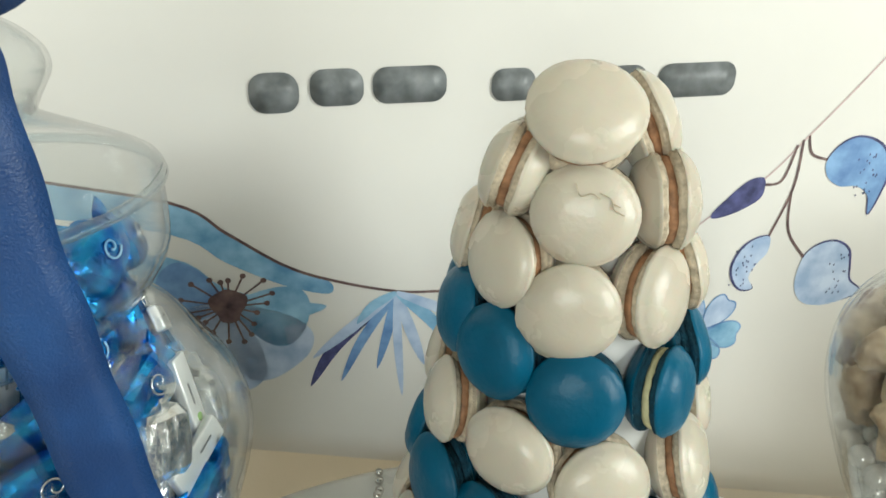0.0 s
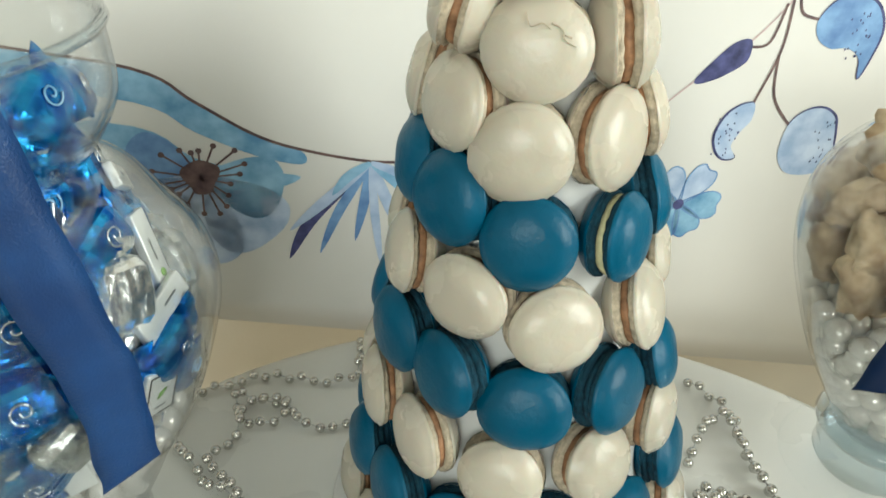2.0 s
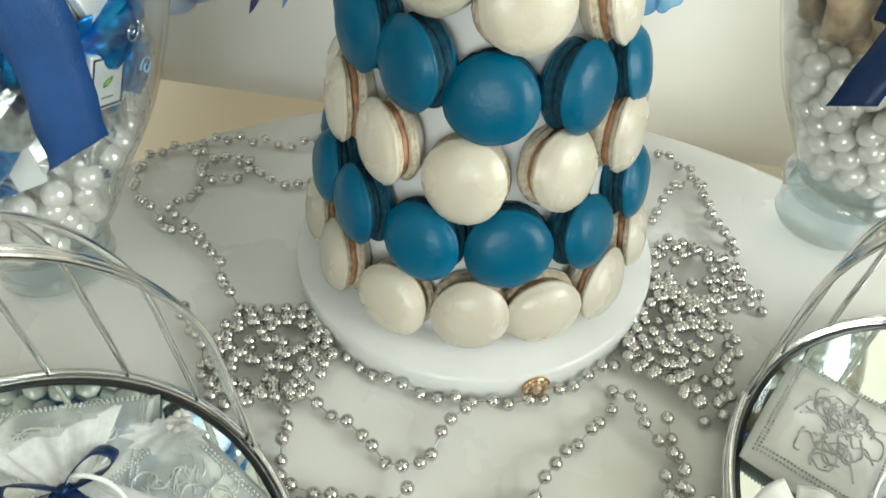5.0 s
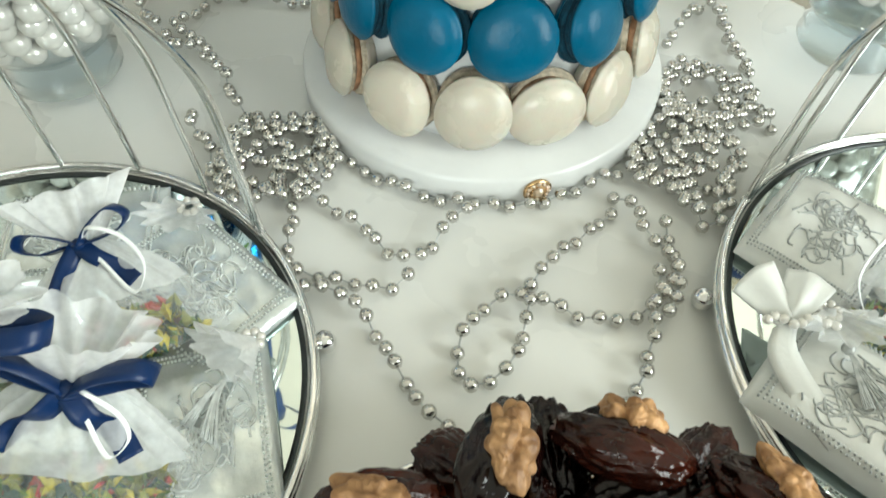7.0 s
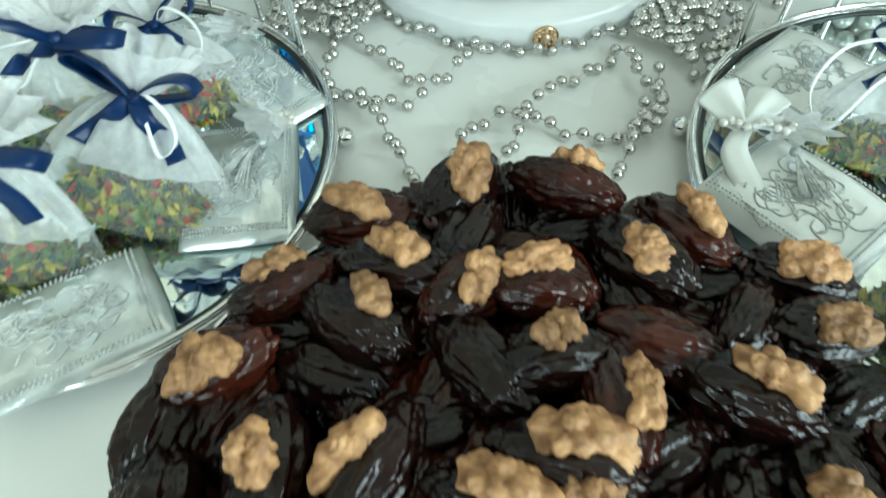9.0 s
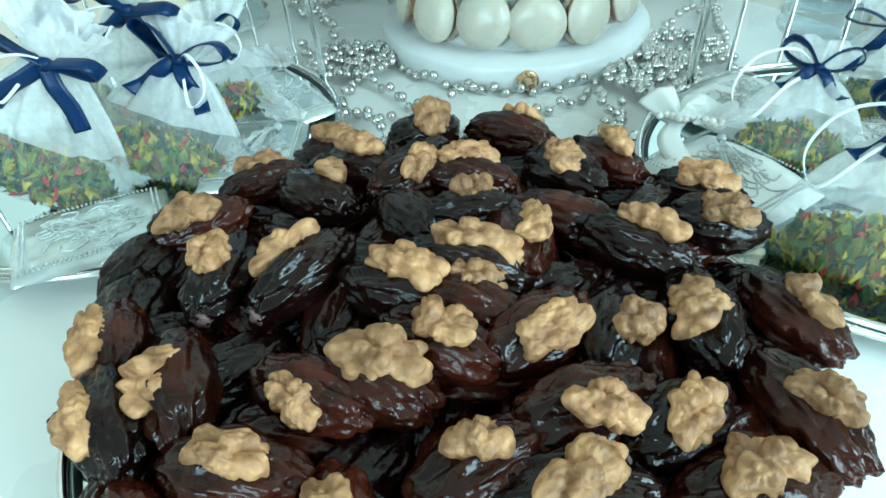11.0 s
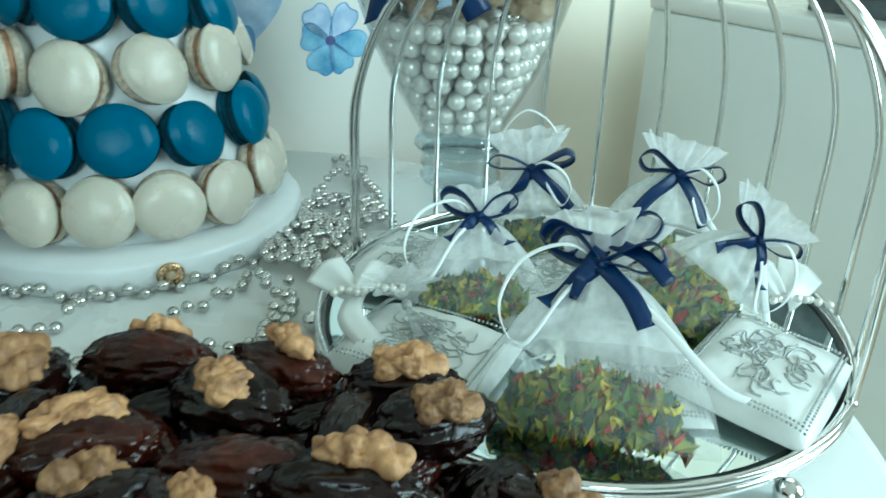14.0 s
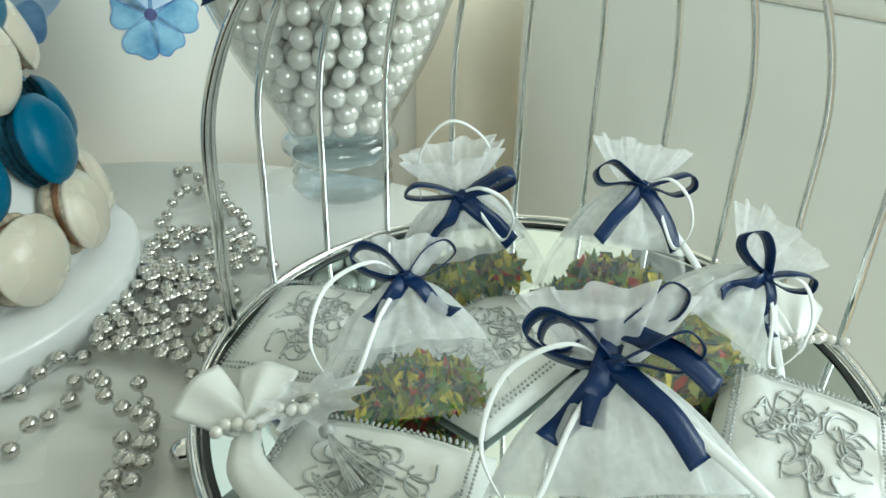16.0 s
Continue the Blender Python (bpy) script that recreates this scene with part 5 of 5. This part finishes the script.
sachet((-0.150, -0.062, TOPZ + 0.004), (-0.112, -0.060, 0.102), 0.082, 0.014, 0.019, 7, fill=0.42, n=900, bow_size=1.1, right=LR)
sachet((-0.140, 0.026, TOPZ + 0.004), (-0.108, 0.000, 0.108), 0.070, 0.013, 0.019, 8, fill=0.3, n=400, bow_size=1.1, right=LR)
sachet((-0.093, 0.030, TOPZ + 0.010), (-0.110, 0.063, 0.060), 0.074, 0.012, 0.019, 10, fill=0.4, n=420, bow_size=0.9, right=LR)
sachet((-0.205, 0.030, TOPZ + 0.004), (-0.202, 0.045, 0.090), 0.070, 0.013, 0.030, 9, fill=0.3, n=300, right=LR)


# ---- embroidered pouches ----
def pouch(x, y, z, rot, w, h, thick, cloth, label, seed, tilt=0.0, tie=True, tassel=False):
    rn = random.Random(seed)
    thread = THREAD_PALE if cloth is POUCH_SILVER else THREAD
    t = thing("embroidered_pouch", label, "pouch", pose(x, y, z, math.degrees(tilt), 0, rot), "pouches on the trays")
    bm = bmesh.new()
    N = 22
    top, bot = [], []
    for i in range(N + 1):
        a, b = [], []
        for j in range(N + 1):
            u, v = 2 * i / N - 1, 2 * j / N - 1
            k = max(0.0, (1 - u ** 4) * (1 - v ** 4)) ** 0.6
            px, py = w / 2 * u * (1 - 0.03 * v * v), h / 2 * v * (1 - 0.03 * u * u)
            wr = (0.0024 * noise.noise(Vector((u * 2.2, v * 2.2, seed))) + 0.0012 * noise.noise(Vector((u * 6, v * 6, seed)))) * k
            a.append(bm.verts.new((px, py, thick * k + wr + 0.0006)))
            b.append(bm.verts.new((px, py, 0)))
        top.append(a)
        bot.append(b)
    for i in range(N):
        for j in range(N):
            bm.faces.new((top[i][j], top[i + 1][j], top[i + 1][j + 1], top[i][j + 1]))
            bm.faces.new((bot[i][j], bot[i][j + 1], bot[i + 1][j + 1], bot[i + 1][j]))
    for i in range(N):
        bm.faces.new((bot[i][0], bot[i + 1][0], top[i + 1][0], top[i][0]))
        bm.faces.new((top[i][N], top[i + 1][N], bot[i + 1][N], bot[i][N]))
        bm.faces.new((bot[0][i + 1], bot[0][i], top[0][i], top[0][i + 1]))
        bm.faces.new((bot[N][i], bot[N][i + 1], top[N][i + 1], top[N][i]))
    part("bag", bm, cloth, t)

    def on_cloth(p):
        u, v = 2 * p.x / w, 2 * p.y / h
        k = max(0.0, (1 - u ** 4) * (1 - v ** 4)) ** 0.6
        return Vector((p.x, p.y, 0.0008 + thick * k + (0.0024 * noise.noise(Vector((u * 2.2, v * 2.2, seed))) + 0.0012 * noise.noise(Vector((u * 6, v * 6, seed)))) * k))

    # oval patch of stitched curls
    rx, ry = w * 0.34, h * 0.36
    for k in range(38):
        a, r = rn.uniform(0, 6.28), math.sqrt(rn.random()) * 0.82
        cx, cy = rx * r * math.cos(a), ry * r * math.sin(a)
        q, big = rn.uniform(0, 6.28), rn.uniform(0.18, 0.34)
        if k % 3:
            pts = spline([(cx + big * rx * math.cos(q + g) * (0.5 + g / 6), cy + big * ry * math.sin(q + g) * (0.5 + g / 6), 0) for g in (0, 1.1, 2.2, 3.3, 4.4)], 5)
        else:
            pts = spline([(cx + big * 1.3 * rx * g * math.cos(q) - 0.1 * rx * math.sin(5 * g), cy + big * 1.3 * ry * g * math.sin(q) + 0.1 * ry * math.cos(4 * g), 0) for g in (-1, -0.4, 0.3, 1)], 5)
        part("stitched_curl", tube([on_cloth(p) for p in pts], 0.0005, 5), thread, t)
    # chain-stitch border
    for inset in (0.86, 0.80):
        bmc = bmesh.new()
        for s in (1, -1):
            for k in range(30):
                u = -inset + 2 * inset * k / 29
                for px, py in ((w / 2 * u, h / 2 * inset * s), (w / 2 * inset * s, h / 2 * u)):
                    kk = max(0.0, (1 - (2 * px / w) ** 6) * (1 - (2 * py / h) ** 6)) ** 0.5
                    bmesh.ops.create_icosphere(bmc, subdivisions=1, radius=0.0007, matrix=Matrix.Translation((px, py, thick * kk + 0.0008)))
        o = part("beaded_border", bmc, thread, t, "silver chain-stitch border")
        o["kind"] = "stuff"
    if tie:
        ruff = bmesh.new()
        lathe([(0.004, 0), (0.006, 0.004), (0.011, 0.012), (0.017, 0.021)], 40, bm=ruff, wob=lambda a, r, z: 0.22 * math.sin(9 * a + seed) * (z / 0.02))
        ruff.transform(Matrix.Diagonal((1.0, 0.42, 1, 1)))
        part("gathered_top", ruff, ORGANZA_DENSE, t, "gathered sheer white top", m=pose(-w * 0.40, h * 0.42, thick + 0.003, 50, 0, 40))
        for k in range(7):
            part("pearl_bead", ball(0.0022, 2), PEARL, t, m=pose(-w * 0.40 + 0.0042 * math.cos(k * 0.9), h * 0.40 + 0.0042 * math.sin(k * 0.9), thick + 0.004))
    if tassel:
        for k in range(26):
            s = rn.uniform(-0.007, 0.007)
            part("tassel_thread", tube(spline([(-w * 0.22, h * 0.22, thick + 0.004), (-w * 0.12 + s * 0.3, h * 0.10 + s * 0.3, thick + 0.005), (w * 0.06 + s, -h * 0.02 + s, thick + 0.0025)], 4), 0.00035, 4), thread, t)
        part("tassel_knot", ball(0.0028, 2), thread, t, m=pose(-w * 0.22, h * 0.22, thick + 0.004))
    return t


WP, SP = "white satin pouch with silver embroidered oval and stitched border", "shiny silver embossed pouch with stitched border"
pouch(0.352, -0.030, TOPZ + 0.004, 36, 0.078, 0.060, 0.009, POUCH, WP, 1, tilt=0.06, tie=False)
pouch(0.222, 0.110, TOPZ + 0.003, 50, 0.074, 0.060, 0.009, POUCH, WP, 2, tie=False)
pouch(0.210, 0.020, TOPZ + 0.003, -42, 0.078, 0.062, 0.011, POUCH, "white satin pouch with silver embroidery, white bow and silver tassel", 3, tassel=True)
pouch(-0.057, 0.002, TOPZ + 0.001, -74, 0.080, 0.056, 0.006, POUCH_SILVER, SP, 4, tassel=True)
pouch(-0.078, 0.070, TOPZ + 0.001, -40, 0.086, 0.060, 0.006, POUCH_SILVER, SP, 5)
pouch(-0.103, -0.088, TOPZ + 0.002, 40, 0.080, 0.056, 0.006, POUCH_SILVER, SP, 6, tie=False)
pouch(-0.140, 0.098, TOPZ + 0.001, 10, 0.080, 0.056, 0.006, POUCH_SILVER, SP, 7, tie=False)


pouch(0.288, 0.070, TOPZ + 0.001, 20, 0.084, 0.062, 0.007, POUCH, WP, 8, tie=False)
pouch(0.352, 0.062, TOPZ + 0.001, -25, 0.080, 0.060, 0.008, POUCH, WP, 9, tie=False)
pouch(0.300, -0.010, TOPZ + 0.001, 70, 0.074, 0.058, 0.003, POUCH, WP, 10, tie=False)
white_bow = thing("satin_bow", "white satin bow with pearl beads, tied on the pouch", "bow", pose(0.183, 0.052, 0.035))


def wing(parent, out, side, length, w0, w1, lift, seed):
    """A flared satin wing: pinched at the knot, cupped and square at its outer edge."""
    out, side = Vector(out).normalized(), Vector(side).normalized()
    bm, top, low = bmesh.new(), [], []
    for i in range(11):
        u = i / 10
        a, b = [], []
        for j in range(17):
            v = j / 8 - 1
            w = w0 + (w1 - w0) * u ** 0.8
            h = 0.004 * u + lift * (1 - v * v) * math.sin(math.pi * min(1, 0.25 + 0.6 * u)) + 0.0012 * math.sin(5 * v + seed) * (1 - 0.7 * u)
            p = out * length * u * (1 - 0.08 * v * v) + side * w * v + Vector((0, 0, h))
            a.append(bm.verts.new(p + Vector((0, 0, 0.0006))))
            b.append(bm.verts.new(p - Vector((0, 0, 0.0006))))
        top.append(a)
        low.append(b)
    for i in range(10):
        for j in range(16):
            bm.faces.new((top[i][j], top[i + 1][j], top[i + 1][j + 1], top[i][j + 1]))
            bm.faces.new((low[i][j], low[i][j + 1], low[i + 1][j + 1], low[i + 1][j]))
        for j in (0, 16):
            bm.faces.new((top[i][j], top[i + 1][j], low[i + 1][j], low[i][j]))
    for j in range(16):
        for i in (0, 10):
            bm.faces.new((top[i][j], top[i][j + 1], low[i][j + 1], low[i][j]))
    part("bow_wing", bm, POUCH, parent)


wing(white_bow, (-0.55, 0.83, 0.12), (0.83, 0.55, 0.25), 0.025, 0.004, 0.0115, 0.004, 1)
wing(white_bow, (0.55, 0.80, 0.10), (0.80, -0.55, 0.05), 0.024, 0.004, 0.0105, 0.004, 2)
path = spline([(0, 0, 0), (-0.004, -0.012, -0.003), (0.002, -0.030, -0.006), (0.012, -0.050, -0.008)], 6)
part("bow_tail", strip(path, [Vector((0.006, 0.002, 0.001)) for _ in path], 0.0012), POUCH, white_bow)
for k in range(9):
    part("pearl_bead", ball(0.0022, 2), PEARL, white_bow, m=pose(-0.010 + 0.0035 * k, -0.001 + 0.002 * math.sin(k * 1.4), 0.004))

# the gathered mouth of the pouch at the tray's far side
far_bow = thing("satin_bow", "white satin bow with pearl beads on the far pouch", "bow", pose(0.388, 0.006, 0.031))
wing(far_bow, (0.75, 0.62, 0.15), (-0.62, 0.75, 0.30), 0.030, 0.004, 0.0120, 0.004, 3)
wing(far_bow, (0.10, 0.97, 0.25), (-0.97, 0.10, 0.20), 0.026, 0.004, 0.0110, 0.004, 4)
for k in range(11):
    part("pearl_bead", ball(0.0021, 2), PEARL, far_bow, m=pose(-0.016 + 0.0034 * k, 0.006 - 0.0014 * k + 0.0015 * math.sin(k * 1.7), 0.004 + 0.001 * math.cos(k)))
